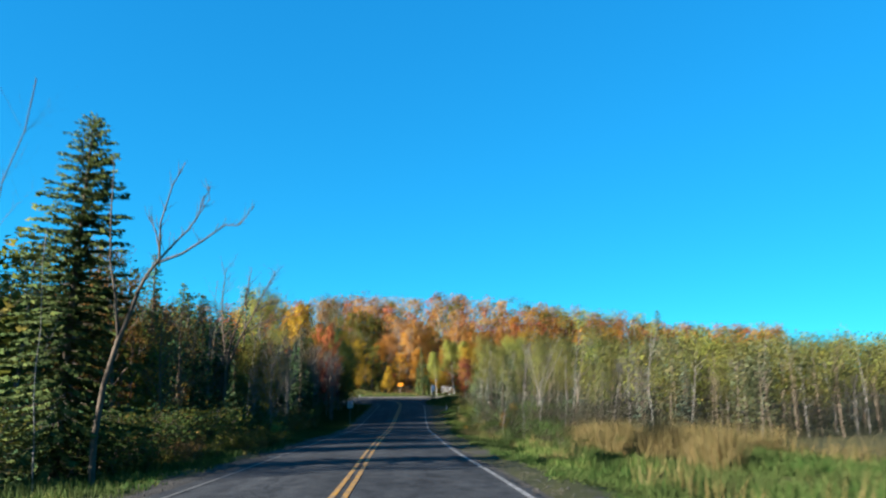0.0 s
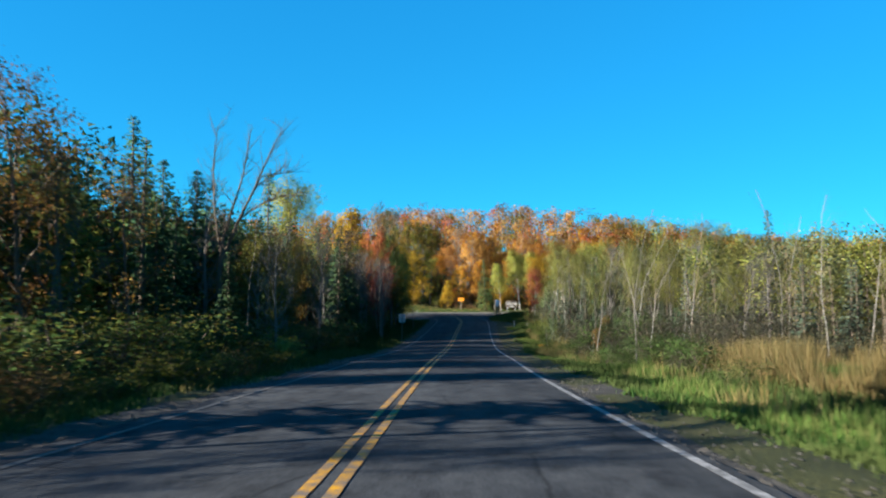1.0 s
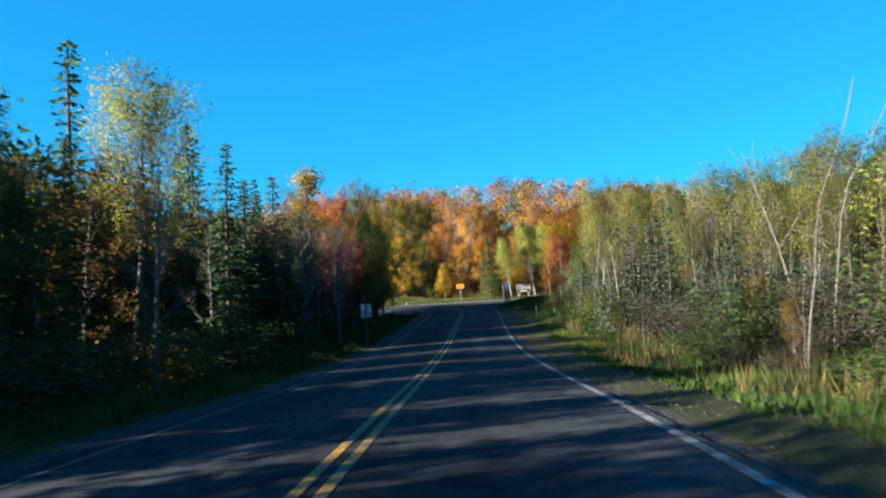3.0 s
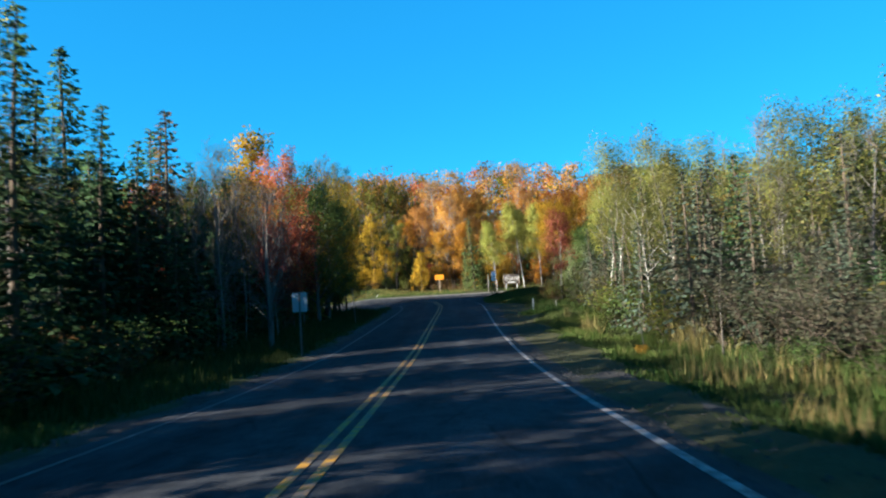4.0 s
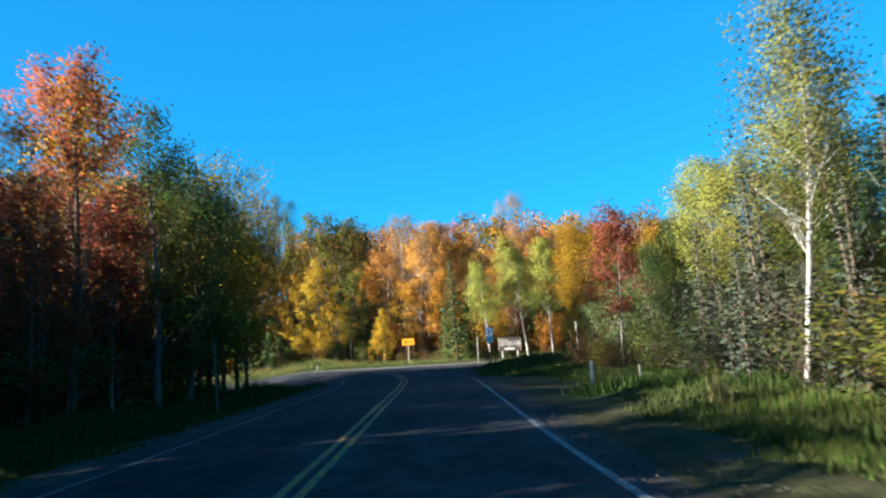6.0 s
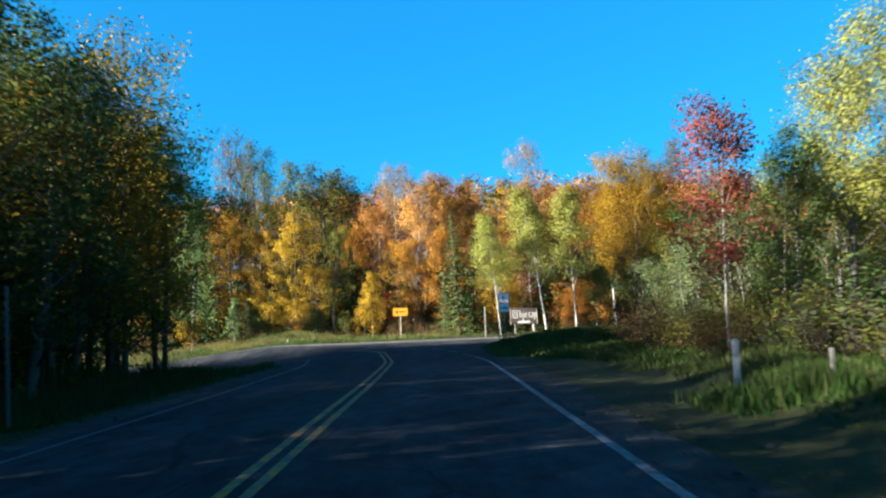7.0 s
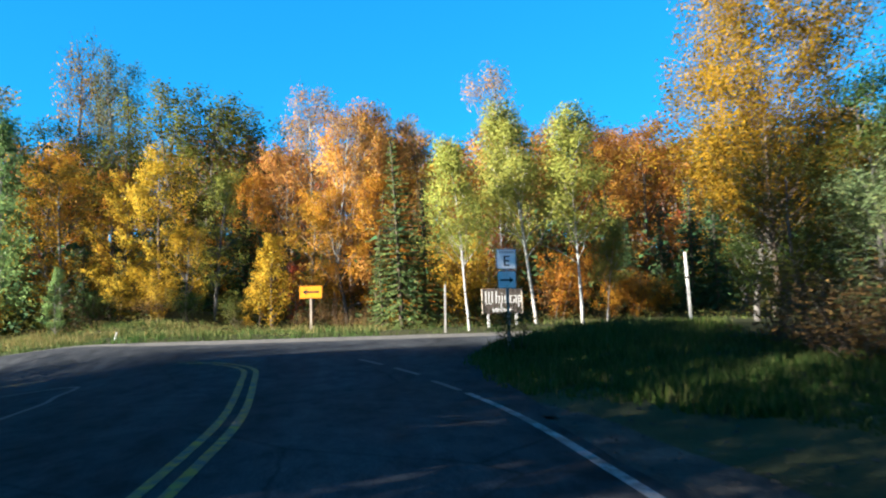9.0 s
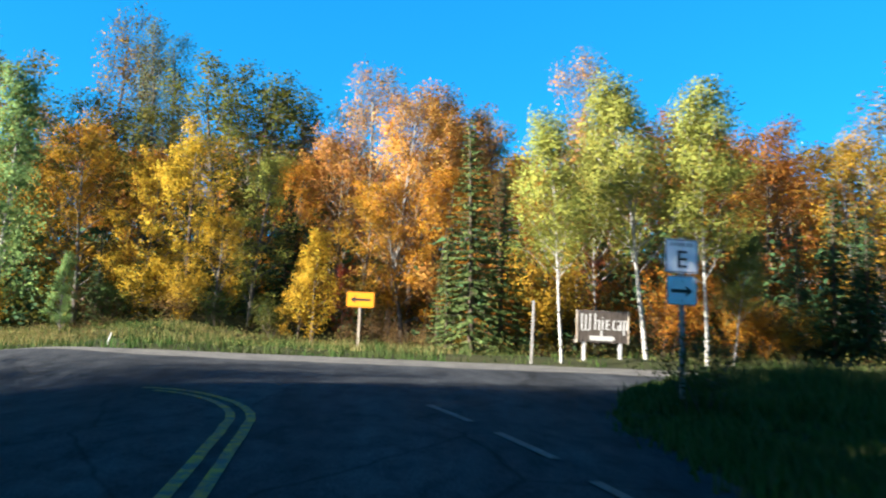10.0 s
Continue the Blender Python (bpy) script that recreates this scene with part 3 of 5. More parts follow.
def shrub_proto(seed, h, radius, count, size, leaf, bark="brown", stems=9):
    rng, nrg = random.Random(seed), np.random.default_rng(seed)
    verts, faces, tips = [], [], []
    for k in range(stems):
        t = rng.uniform(0, 6.28)
        d = Vector((math.cos(t) * radius / h, math.sin(t) * radius / h, 1))
        pts, rr = branch(rng, Vector((rng.gauss(0, 0.15), rng.gauss(0, 0.15), -0.1)), d, h * rng.uniform(0.65, 1.05), 0.022, 5, 0.1, 0.14)
        tube(pts[::2] + [pts[5]], rr[::2] + [rr[5]], 3, verts, faces)
        tips += pts[1:]
        for _ in range(3):
            j = rng.randint(2, 4)
            s, sr = branch(rng, pts[j], Vector((rng.gauss(0, 0.7), rng.gauss(0, 0.7), 0.6)), h * 0.3, 0.01, 3, 0.1, 0.15)
            tube([s[0], s[3]], [sr[0], sr[3]], 3, verts, faces)
            tips += s[1:]
    return [("stem", wood_mesh("stem", verts, faces, BARK[bark])), ("foliage", leaves_mesh("foliage", tips, (0.22, 0.22, 0.18), count, size, nrg, LEAF[leaf]))]


def standing(name, parts, label, category, group=""):
    """A thing at the origin with its parts under an Empty at its base."""
    root = tagged(new(name), label, category, group)
    root.empty_display_size = 0.2
    for n, me in parts:
        new(n, me).parent = root
    return root


PROTO = {}


def plant(key, x, y, h, turn=None, wide=1.0, lean=(0, 0)):
    """Sets a copy of a kind of tree at x, y with that height."""
    root, h0 = PROTO[key]
    s = h / h0
    rng = random.Random(int(x * 131 + y * 977))
    turn = rng.uniform(0, 360) if turn is None else turn
    m = pose(x, y, land(x, y) - 0.05, lean[0], lean[1], 0) @ pose(0, 0, 0, 0, 0, turn) @ Matrix.Diagonal((s * wide, s * wide, s, 1))
    if root.get("used"):
        return copy_thing(root, m @ Matrix.Diagonal([1 / v for v in root.scale] + [1]))
    root["used"] = 1
    root.matrix_basis = m
    return root


def kind(key, h0, parts, name, label, category="tree", group=""):
    zs = np.concatenate([np.array([v.co.z for v in me.vertices]) for _, me in parts])
    PROTO[key] = (standing(name, parts, label, category, group), float(zs.max() if "spruce" in key or "pine" in key else np.percentile(zs, 99.6)))


dome = lambda t: math.sin(math.pi * min(0.16 + 0.78 * t, 1)) ** 0.6
slim = lambda t: 0.55 + 0.45 * math.sin(math.pi * min(0.1 + 0.85 * t, 1))
for i, (leaf, words) in enumerate((("gold", "golden-leaved maple in autumn"), ("orange", "orange-leaved maple in autumn"), ("coral", "coral-orange maple thinning at the top"), ("red", "dark red-leaved maple"), ("olive", "olive-green broadleaf tree turning brown"))):
    for v in range(2):
        kind(f"{leaf}{v}", 10, leafy_proto(40 + 10 * i + v, 10, 2.5 + 0.35 * v, 0.16 if leaf == "olive" else 0.07, 24, 6000 if leaf == "olive" else 10500, 0.115 if leaf == "olive" else 0.10, "grey" if v else "brown", leaf, clump=0.24, profile=dome),
             "maple_tree" if leaf != "olive" else "broadleaf_tree", words + " at the edge of the wood", "tree", leaf + " trees")
kind("big gold", 12, leafy_proto(7, 12, 5.2, 0.30, 64, 56000, 0.120, "brown", "yellow", clump=0.42, rise=0.5, profile=lambda t: math.sin(math.pi * min(0.22 + 0.66 * t, 1)) ** 0.5), "maple_tree", "large spreading maple with bright golden leaves", "tree")
kind("dull gold", 11, leafy_proto(8, 11, 4.0, 0.12, 34, 16000, 0.115, "brown", "dull", clump=0.42, profile=dome), "broadleaf_tree", "broad dark olive tree with a few golden leaves", "tree")
for v in range(3):
    kind(f"aspen{v}", 10, leafy_proto(101 + v, 10, 1.7 + 0.2 * v, 0.42, 20, 5000, 0.088, "brown" if v == 0 else "grey", "aspen", lean=0.05, clump=0.32, rise=1.1, r0=0.062, profile=slim),
         "aspen_tree", "slender pale-barked aspen with sparse yellow-green leaves", "tree", "aspens")
    kind(f"birch{v}", 10, leafy_proto(121 + v, 10, 2.0, 0.30, 34, 15000, 0.095, "white", "yellow green", lean=0.02, clump=0.30, rise=0.9, r0=0.075, profile=lambda t: (0.6 + 0.5 * math.sin(math.pi * min(0.25 + 0.7 * t, 1))) * (1 - 0.62 * t)),
         "birch_tree", "white-barked birch with bright yellow-green leaves", "tree", "birches at the junction")
    kind(f"bare{v}", 9, bare_proto(141 + v, 9, 2.0 + 0.3 * v, 0.2, 16, "grey", 3), "bare_tree", "leafless grey tree with fine upright twigs", "tree", "bare trees")
    kind(f"spruce{v}", 10, spruce_proto(161 + v, 10, 1.5 + 0.25 * v, "spruce", fine=1.3), "spruce_tree", "dark green spruce with drooping boughs", "tree", "spruces")
    kind(f"shrub{v}", 2.5, shrub_proto(181 + v, 2.5, 1.1, 1700, 0.08, ("olive", "green", "brown")[v]), "shrub", ("olive-green roadside shrub", "dense green roadside shrub", "brown roadside shrub with thin stems")[v] + " in the verge", "shrub", "roadside shrubs")
    kind(f"brush{v}", 3.0, shrub_proto(191 + v, 3.0, 0.9, 1300, 0.08, "grey", "brown", 12), "shrub", "greyish half-bare brush with thin upright stems", "shrub", "grey brush")
    kind(f"gold shrub{v}", 4.2, shrub_proto(201 + v, 4.2, 1.6, 5200, 0.095, ("gold", "orange", "yellow green")[v]), "shrub", ("golden", "orange", "yellow-green")[v] + " bush along the edge of the wood", "shrub", "autumn bushes")
kind("birch bent", 10, leafy_proto(131, 10, 2.2, 0.40, 18, 5200, 0.085, "white", "aspen", lean=0.10, clump=0.4, rise=0.8, r0=0.085, profile=slim), "birch_tree", "crooked white birch with thin yellowish leaves", "tree", "roadside birches")
kind("mint", 10, leafy_proto(9, 10, 1.7, 0.06, 34, 11000, 0.115, "pale", "mint", clump=0.26, profile=lambda t: (1.05 - 0.75 * t) * (0.7 + 0.3 * min(1, 4 * t))), "aspen_tree", "slender aspen with pale green leaves", "tree")
kind("green", 10, leafy_proto(10, 10, 2.2, 0.12, 26, 13000, 0.10, "grey", "green", profile=slim), "broadleaf_tree", "green broadleaf tree beside the road", "tree", "green trees")
kind("sage", 6, leafy_proto(331, 6, 2.2, 0.08, 24, 9000, 0.095, "grey", "sage", clump=0.3, profile=dome), "broadleaf_tree", "bushy young tree with sage-green leaves", "tree", "sage-green trees")
kind("pale spruce", 10, spruce_proto(171, 10, 1.9, "spruce pale", 0.8), "spruce_tree", "grey-green spruce with open boughs", "tree", "grey-green spruces")
kind("green spruce", 10, spruce_proto(175, 10, 1.9, "spruce green", fine=2.6), "spruce_tree", "mid-green spruce in full sun", "tree", "spruces")
kind("rusty spruce", 10, spruce_proto(172, 10, 1.5, "spruce rusty", 0.8), "spruce_tree", "half-dead spruce with rusty needles", "tree", "spruces")
kind("needle spruce", 10, spruce_proto(173, 10, 0.75, "spruce", 0.75, 0.02, 0.7), "spruce_tree", "very narrow dark spruce spire", "tree", "spruces")
kind("pine", 11, spruce_proto(174, 11, 2.4, "spruce green", 1.2, 0.06, 0.62, fine=2.5), "spruce_tree", "tall full spruce catching light on one side", "tree")
kind("red thin", 8, leafy_proto(11, 8, 1.5, 0.30, 20, 6200, 0.11, "pale", "wine", r0=0.07, lean=0.05, profile=slim), "maple_tree", "thin young maple with dark red leaves", "tree")
kind("coral bare", 14, bare_proto(151, 14, 2.4, 0.25, 20, "pale", 3, few=2600, leaf="coral"), "maple_tree", "nearly bare pale maple with a few coral leaves", "tree", "coral trees")
kind("brown bare", 10, bare_proto(152, 10, 1.9, 0.2, 18, "brown", 3, few=1800, leaf="rust"), "broadleaf_tree", "half-bare tree with brown withered leaves", "tree", "half-bare trees")
for v in range(2):
    kind(f"rust{v}", 10, leafy_proto(301 + v, 10, 2.3 + 0.4 * v, 0.14, 24, 6000, 0.10, "brown", "rust", clump=0.32, profile=dome), "maple_tree", "half-bare maple with rusty brown and golden leaves", "tree", "rusty maples")
    kind(f"burnt{v}", 10, leafy_proto(311 + v, 10, 2.6, 0.08, 28, 10000, 0.10, "brown", "burnt", clump=0.26, profile=dome), "maple_tree", "burnt-orange maple in the shade of the wood", "tree", "burnt-orange trees")
kind("grey poplar", 16, leafy_proto(321, 16, 1.9, 0.40, 24, 4200, 0.12, "grey", "grey green", clump=0.34, rise=1.5, profile=slim), "poplar_tree", "tall slender poplar with sparse grey-green leaves", "tree", "poplars")
kind("bright poplar", 11, leafy_proto(322, 11, 2.6, 0.40, 26, 12000, 0.10, "grey", "yellow green", clump=0.34, profile=dome), "poplar_tree", "poplar whose round yellow-green crown catches the sun", "tree", "poplars")
kind("young yellow", 9, leafy_proto(323, 9, 1.7, 0.10, 24, 8000, 0.095, "grey", "yellow green", clump=0.24, profile=dome), "maple_tree", "young maple with yellow-green leaves", "tree")
kind("gold cone", 5.5, leafy_proto(324, 5.5, 1.3, 0.05, 26, 5200, 0.09, "brown", "gold", clump=0.2, rise=0.5, profile=lambda t: 1.05 - 0.9 * t), "maple_tree", "small cone-shaped tree with golden leaves", "tree")
for v in range(4):
    kind(f"snag{v}", 8, snag_proto(211 + v, 8, (0.05, 0.16, -0.1, 0.02)[v], (7, 4, 5, 2)[v], "grey" if v == 3 else "pale"), "dead_tree", "bleached dead tree with broken limbs", "tree", "dead trees")
kind("dark bare", 9.5, bare_proto(145, 9.5, 2.6, 0.12, 20, "brown", 4, lean=0.10), "bare_tree", "dark leafless tree with several spreading stems", "tree", "bare trees")
kind("twig snag", 9, snag_proto(221, 9, 0.1, 10, "brown"), "dead_tree", "dead forked tree with bare grey limbs", "tree", "dead trees")



def fork_proto():
    """A dead tree whose trunk forks low into two crooked stems, one reaching far aside."""
    rng = random.Random(31)
    verts, faces = [], []
    lines = [([(0.1, 0, -0.2), (0.08, 0, 1.2), (0.2, 0, 2.45), (0.45, 0, 3.5), (0.68, 0.05, 4.2), (0.84, 0.05, 4.75)], 0.085, 0.05),
             ([(0.45, 0, 3.5), (0.36, -0.1, 4.5), (0.20, -0.2, 5.4), (0.12, -0.2, 6.6), (0.10, -0.2, 7.9)], 0.04, 0.010),
             ([(0.84, 0.05, 4.75), (1.0, 0.05, 5.1), (1.28, 0.05, 5.5)], 0.045, 0.036),
             ([(1.28, 0.05, 5.5), (1.28, 0, 6.0), (1.3, -0.1, 6.4), (1.53, -0.1, 7.35), (1.8, -0.1, 7.95)], 0.032, 0.009),
             ([(1.28, 0.05, 5.5), (1.63, 0.2, 6.0), (1.9, 0.3, 6.35), (2.1, 0.3, 6.7), (2.2, 0.3, 7.2)], 0.03, 0.009),
             ([(1.2, 0.05, 5.4), (1.8, 0.1, 5.65), (2.25, 0.2, 6.0), (2.8, 0.2, 6.42), (3.15, 0.2, 6.42), (3.5, 0.2, 6.9)], 0.034, 0.008),
             ([(1.27, 0.05, 5.7), (1.13, 0.1, 6.25), (0.92, 0.1, 6.6)], 0.02, 0.007),
             ([(2.1, 0.3, 6.7), (2.35, 0.3, 7.1), (2.3, 0.3, 7.5)], 0.014, 0.006)]
    lv, lf = [], []
    for n, (pts, r0, r1) in enumerate(lines):
        pts = [Vector(p) for p in pts]
        tube(pts, [r0 + (r1 - r0) * k / (len(pts) - 1) for k in range(len(pts))], 6, verts if n == 0 else lv, faces if n == 0 else lf)
        for k in range(1, len(pts)):
            for _ in range(4 if n else 0):
                q, qr = branch(rng, pts[k - 1].lerp(pts[k], rng.uniform(0.3, 1)), (pts[k] - pts[k - 1]) + Vector((rng.gauss(0, 0.5), rng.gauss(0, 0.5), 0.3)), rng.uniform(0.15, 0.5), 0.012, 3, 0.4, 0.2)
                tube(q, qr, 3, lv, lf)
    return [("trunk", wood_mesh("trunk", verts, faces, BARK["brown"])), ("crown", wood_mesh("crown", lv, lf, BARK["brown"]))]


def leaning_proto():
    """A leafless tree whose stems spread from a low fork and lean out over the verge, with long fine side twigs."""
    rng = random.Random(47)
    verts, faces, lv, lf = [], [], [], []
    lines = [([(0, 0, -0.2), (0.02, 0, 2.0), (0.05, 0, 4.0), (0.15, 0, 5.6)], 0.14, 0.10),
             ([(0.15, 0, 5.6), (0.5, 0, 6.8), (0.95, 0, 8.3), (1.3, -0.1, 10.4)], 0.075, 0.014),
             ([(0.1, 0, 4.6), (0.8, -0.2, 6.2), (1.65, -0.5, 7.8), (2.3, -0.8, 9.1), (2.9, -1.0, 10.2)], 0.085, 0.014),
             ([(0.9, -0.2, 6.4), (1.7, -0.3, 7.0), (2.6, -0.5, 7.35), (3.4, -0.6, 7.4)], 0.036, 0.009),
             ([(1.65, -0.5, 7.8), (2.5, -0.6, 8.3), (3.3, -0.7, 8.4)], 0.03, 0.008),
             ([(0.05, 0, 5.0), (-0.3, 0.2, 6.8), (-0.45, 0.3, 8.8), (-0.3, 0.3, 10.6)], 0.06, 0.012)]
    for n, (pts, r0, r1) in enumerate(lines):
        pts = [Vector(p) for p in pts]
        tube(pts, [r0 + (r1 - r0) * k / (len(pts) - 1) for k in range(len(pts))], 6, verts if n == 0 else lv, faces if n == 0 else lf)
        for k in range(1, len(pts)):
            for _ in range(10 if n else 1):
                q, qr = branch(rng, pts[k - 1].lerp(pts[k], rng.random()), (pts[k] - pts[k - 1]) * 0.5 + Vector((rng.gauss(0.2, 0.7), rng.gauss(0, 0.7), 0.35)), rng.uniform(0.5, 1.6), 0.018, 4, 0.3, 0.18)
                tube(q, qr, 3, lv, lf)
                for j in (1, 2, 3):
                    w, wr = branch(rng, q[j], (q[j] - q[j - 1]) + Vector((rng.gauss(0, 0.25), rng.gauss(0, 0.25), 0.1)), rng.uniform(0.2, 0.5), 0.007, 3, 0.3, 0.2)
                    tube(w, wr, 3, lv, lf)
    return [("trunk", wood_mesh("trunk", verts, faces, BARK["brown"])), ("crown", wood_mesh("crown", lv, lf, BARK["brown"]))]


kind("leaning bare", 10.6, leaning_proto(), "bare_tree", "dark leafless tree with stems leaning out from a low fork", "tree", "bare trees")
kind("fork snag", 9, fork_proto(), "dead_tree", "dead grey tree forking into two crooked bare stems", "tree", "dead trees")
# the wood on the left
for key, spots in (
    ("spruce0", ((-16.6, 51.3, 12.0), (-9.0, 68.4, 9.4), (-16.5, 83.0, 11.9), (-10.5, 75.9, 9.1), (-18.5, 57.7, 10.6), (-13.8, 89.8, 11.0), (-10.6, 91.2, 8.8), (-10.8, 60, 7.5))),
    ("spruce1", ((-13.7, 51.6, 9.4), (-16.9, 87.4, 14.6), (-11.8, 90, 8.6), (-12.5, 45.3, 8.5), (-10.4, 55, 7.0))),
    ("needle spruce", ((-12.0, 41.9, 8.9), (-13.6, 73, 10.5), (-14.8, 91.8, 11.6), (-13.4, 65.1, 12.2))),
    ("rusty spruce", ((-10.6, 81.9, 10.4), (-11.0, 66, 8.0))),
    ("pine", ((-9.6, 22, 10.9),)),
    ("bright poplar", ((-13.4, 70.0, 12.8),)),
    ("olive0", ((-15, 30, 7.5),)),
    ("rust1", ((-13.4, 36.5, 9.6), (-11.4, 62, 7.5), (-10.4, 58, 6.8))),
    ("rust0", ((-10.8, 65.5, 7.2), (-10.4, 53.0, 6.6))),
    ("spruce2", ((-10.6, 40.0, 6.4), (-9.6, 45.0, 5.0), (-11.0, 42.6, 6.8), (-9.7, 80.4, 6.4), (-10.0, 72.5, 6.8), (-9.8, 82.0, 5.2), (-10.2, 87.0, 5.8))),
    ("green", ((-8.2, 108, 10.4), (-11.5, 96, 9.5), (-8.4, 105.0, 11.6))),
    ("olive1", ((-9.5, 50, 6.8), (-8.8, 46, 5.6), (-8.6, 110, 9.5))),
    ("leaning bare", ((-10.6, 46.4, 11.4),)),
    ("twig snag", ((-12.4, 47.8, 10.9),)),
    ("bare0", ((-12.4, 50, 9.4), (-7.6, 86.5, 8.0), (-9.6, 86.0, 8.9), (-9.0, 61.5, 8.5))),
    ("bare1", ((-7.2, 43, 6.0), (-8.0, 88.5, 8.6), (-10.6, 71, 8.5), (-10.5, 83, 8.0))),
    ("red0", ((-9.6, 101.0, 12.0), (-9.4, 98.0, 7.4))),
    ("dark bare", ((-11.6, 97.6, 11.6),)),
    ("red thin", ((-8.9, 94.0, 6.5), (-9.0, 102.5, 8.0))),
    ("gold0", ((-8.0, 117.2, 8.0), (-8.6, 113.8, 9.0))),
    ("gold cone", ((-14.8, 111.2, 15.0),)),
    # Corner row thickened to shade the junction and sign; beyond x -16 unseen.
    ("dull gold", ((-8.8, 118.6, 9.8), (-13.2, 118.0, 12.6), (-8.6, 115.0, 9.8), (-10.4, 119.2, 11.4), (-24, 119.5, 12.5), (-28, 121, 12.5), (-33, 121.5, 12.5), (-26, 117, 12.5), (-9.0, 112, 11.5), (-9.5, 108, 9.8), (-12.5, 116.5, 11.0), (-16.5, 117.5, 10.5), (-20.5, 119, 10.0))),
    ("olive0", ((-11.0, 118.0, 9.6), (-14.5, 119.5, 10.2), (-18.5, 116, 10.5), (-9.4, 115.6, 8.0), (-13.0, 113, 10.5))),
    ("brown bare", ((-11, 92, 9.0), (-10.5, 38, 7.5), (-9.9, 32.8, 6.5))),
    ("twig snag", ((-10.9, 20.6, 10.6),)),
    ("snag2", ((-8.7, 19.0, 6.6),)),
    ("fork snag", ((-8.05, 20.5, 9.0),)),
    ("aspen1", ((-9.2, 52.5, 6.5),)),
    ("snag3", ((-8.9, 45, 8.0), (-9.3, 86, 7.5))),
):
    for x, y, h in spots:
        plant(key, x, y, h, 0 if key in ("fork snag", "leaning bare") else None)


def left_cap(x, y):
    """How tall the wood on the left grows: low round the middle of the stretch, higher towards the junction."""
    base = 8.0 + (-2.4) * smooth(34, 42, y) + 1.4 * smooth(60, 68, y) + 2.2 * smooth(74, 86, y) + 1.2 * smooth(92, 100, y)
    return base + 0.30 * (-x - 9.0)


def right_cap(x, y):
    """How tall the wood beyond the marsh grows: low at its near end, full-grown towards the junction."""
    return min(max(2.7 + 0.172 * (y - 33), 4.8), 10.2)


GLADES = [(26.0, 0.25), (28.4, 0.25), (30.5, 0.25), (32.8, 0.25), (37.3, 0.2), (39.5, 0.7), (42.3, 0.3), (44.8, 0.35), (47.5, 0.7), (52.2, 0.3), (59.2, 0.8), (65.5, 0.35), (67.5, 0.7), (72.3, 0.4), (75.6, 0.8), (82.0, 1.1), (92.0, 0.5), (97.7, 0.25)]


LANES = GLADES + [(24.6, 0.3), (28.5, 0.6), (30.0, 0.3), (32.0, 0.4), (34.3, 0.5), (40.6, 0.4), (49.2, 0.3)]


def in_glade(x, y, extra, openings=GLADES):
    """Whether a spot lies in one of the narrow openings through which the low sun reaches the road."""
    v = y - 0.437 * x
    return x < 0 and any(abs(v - g) < w + extra for g, w in openings)


rng = random.Random(5)
for k in range(165):
    y = rng.uniform(15, 121)
    x = -10.8 - rng.random() ** 1.5 * 9
    if y > 110:
        x -= 2.5
    if y < 28:
        x -= 2.0
    key = rng.choice(("spruce0", "spruce1", "spruce2", "needle spruce", "rusty spruce", "olive0", "rust0", "rust1", "rust0", "brown bare", "bare0", "brown bare", "aspen2") if not 82 < y < 107 else ("brown bare", "bare0", "rust0", "aspen2", "coral bare", "red1", "burnt0", "rusty spruce", "rust1"))
    if in_glade(x, y, 0.7 if "bare" in key or "needle" in key else 0.95) and x > -26:
        continue
    h = rng.uniform(0.72, 1.0) * left_cap(x, y) * (0.75 if 70 < y < 90 and x < -12.5 else 0.76 if 93 < y < 108 and x < -11.3 else 1.0)
    if not in_glade(x, y, 0.7, LANES):
        plant(key, x, y, h)
# Extra trees behind the front row, added to shade road and right verge.
for v in (84.4, 85.8, 87.2, 88.6, 89.8, 94.0, 96.6, 98.4, 101.0, 110.0):
    x = -12.4 - 2.2 * rng.random()
    plant("spruce1" if v < 98 else "olive0", x, v + 0.437 * x, (7.7 if v < 98 else 8.4) + 0.7 * rng.random(), wide=1.3)
for k in range(84):
    y = 13 + 104 * k / 84 + rng.uniform(-0.5, 0.5)
    if y < 18:
        continue
    edge = -8.6 - 1.6 * smooth(60, 85, y) - (1.2 if y < 22 else 0)
    plant(rng.choice(("shrub1", "shrub0", "shrub2", "shrub2", "shrub1")), edge - rng.random() * 1.6, y, rng.uniform(1.7, 2.5), wide=1.65)
# Low shrubs added so that their shade darkens the left verge.
for k in range(26):
    y = 24 + 22 * k / 26 + rng.uniform(-0.4, 0.4)
    plant(rng.choice(("shrub1", "shrub0", "shrub2")), -6.6 - 1.2 * rng.random(), y, rng.uniform(0.8, 1.3), wide=1.5)

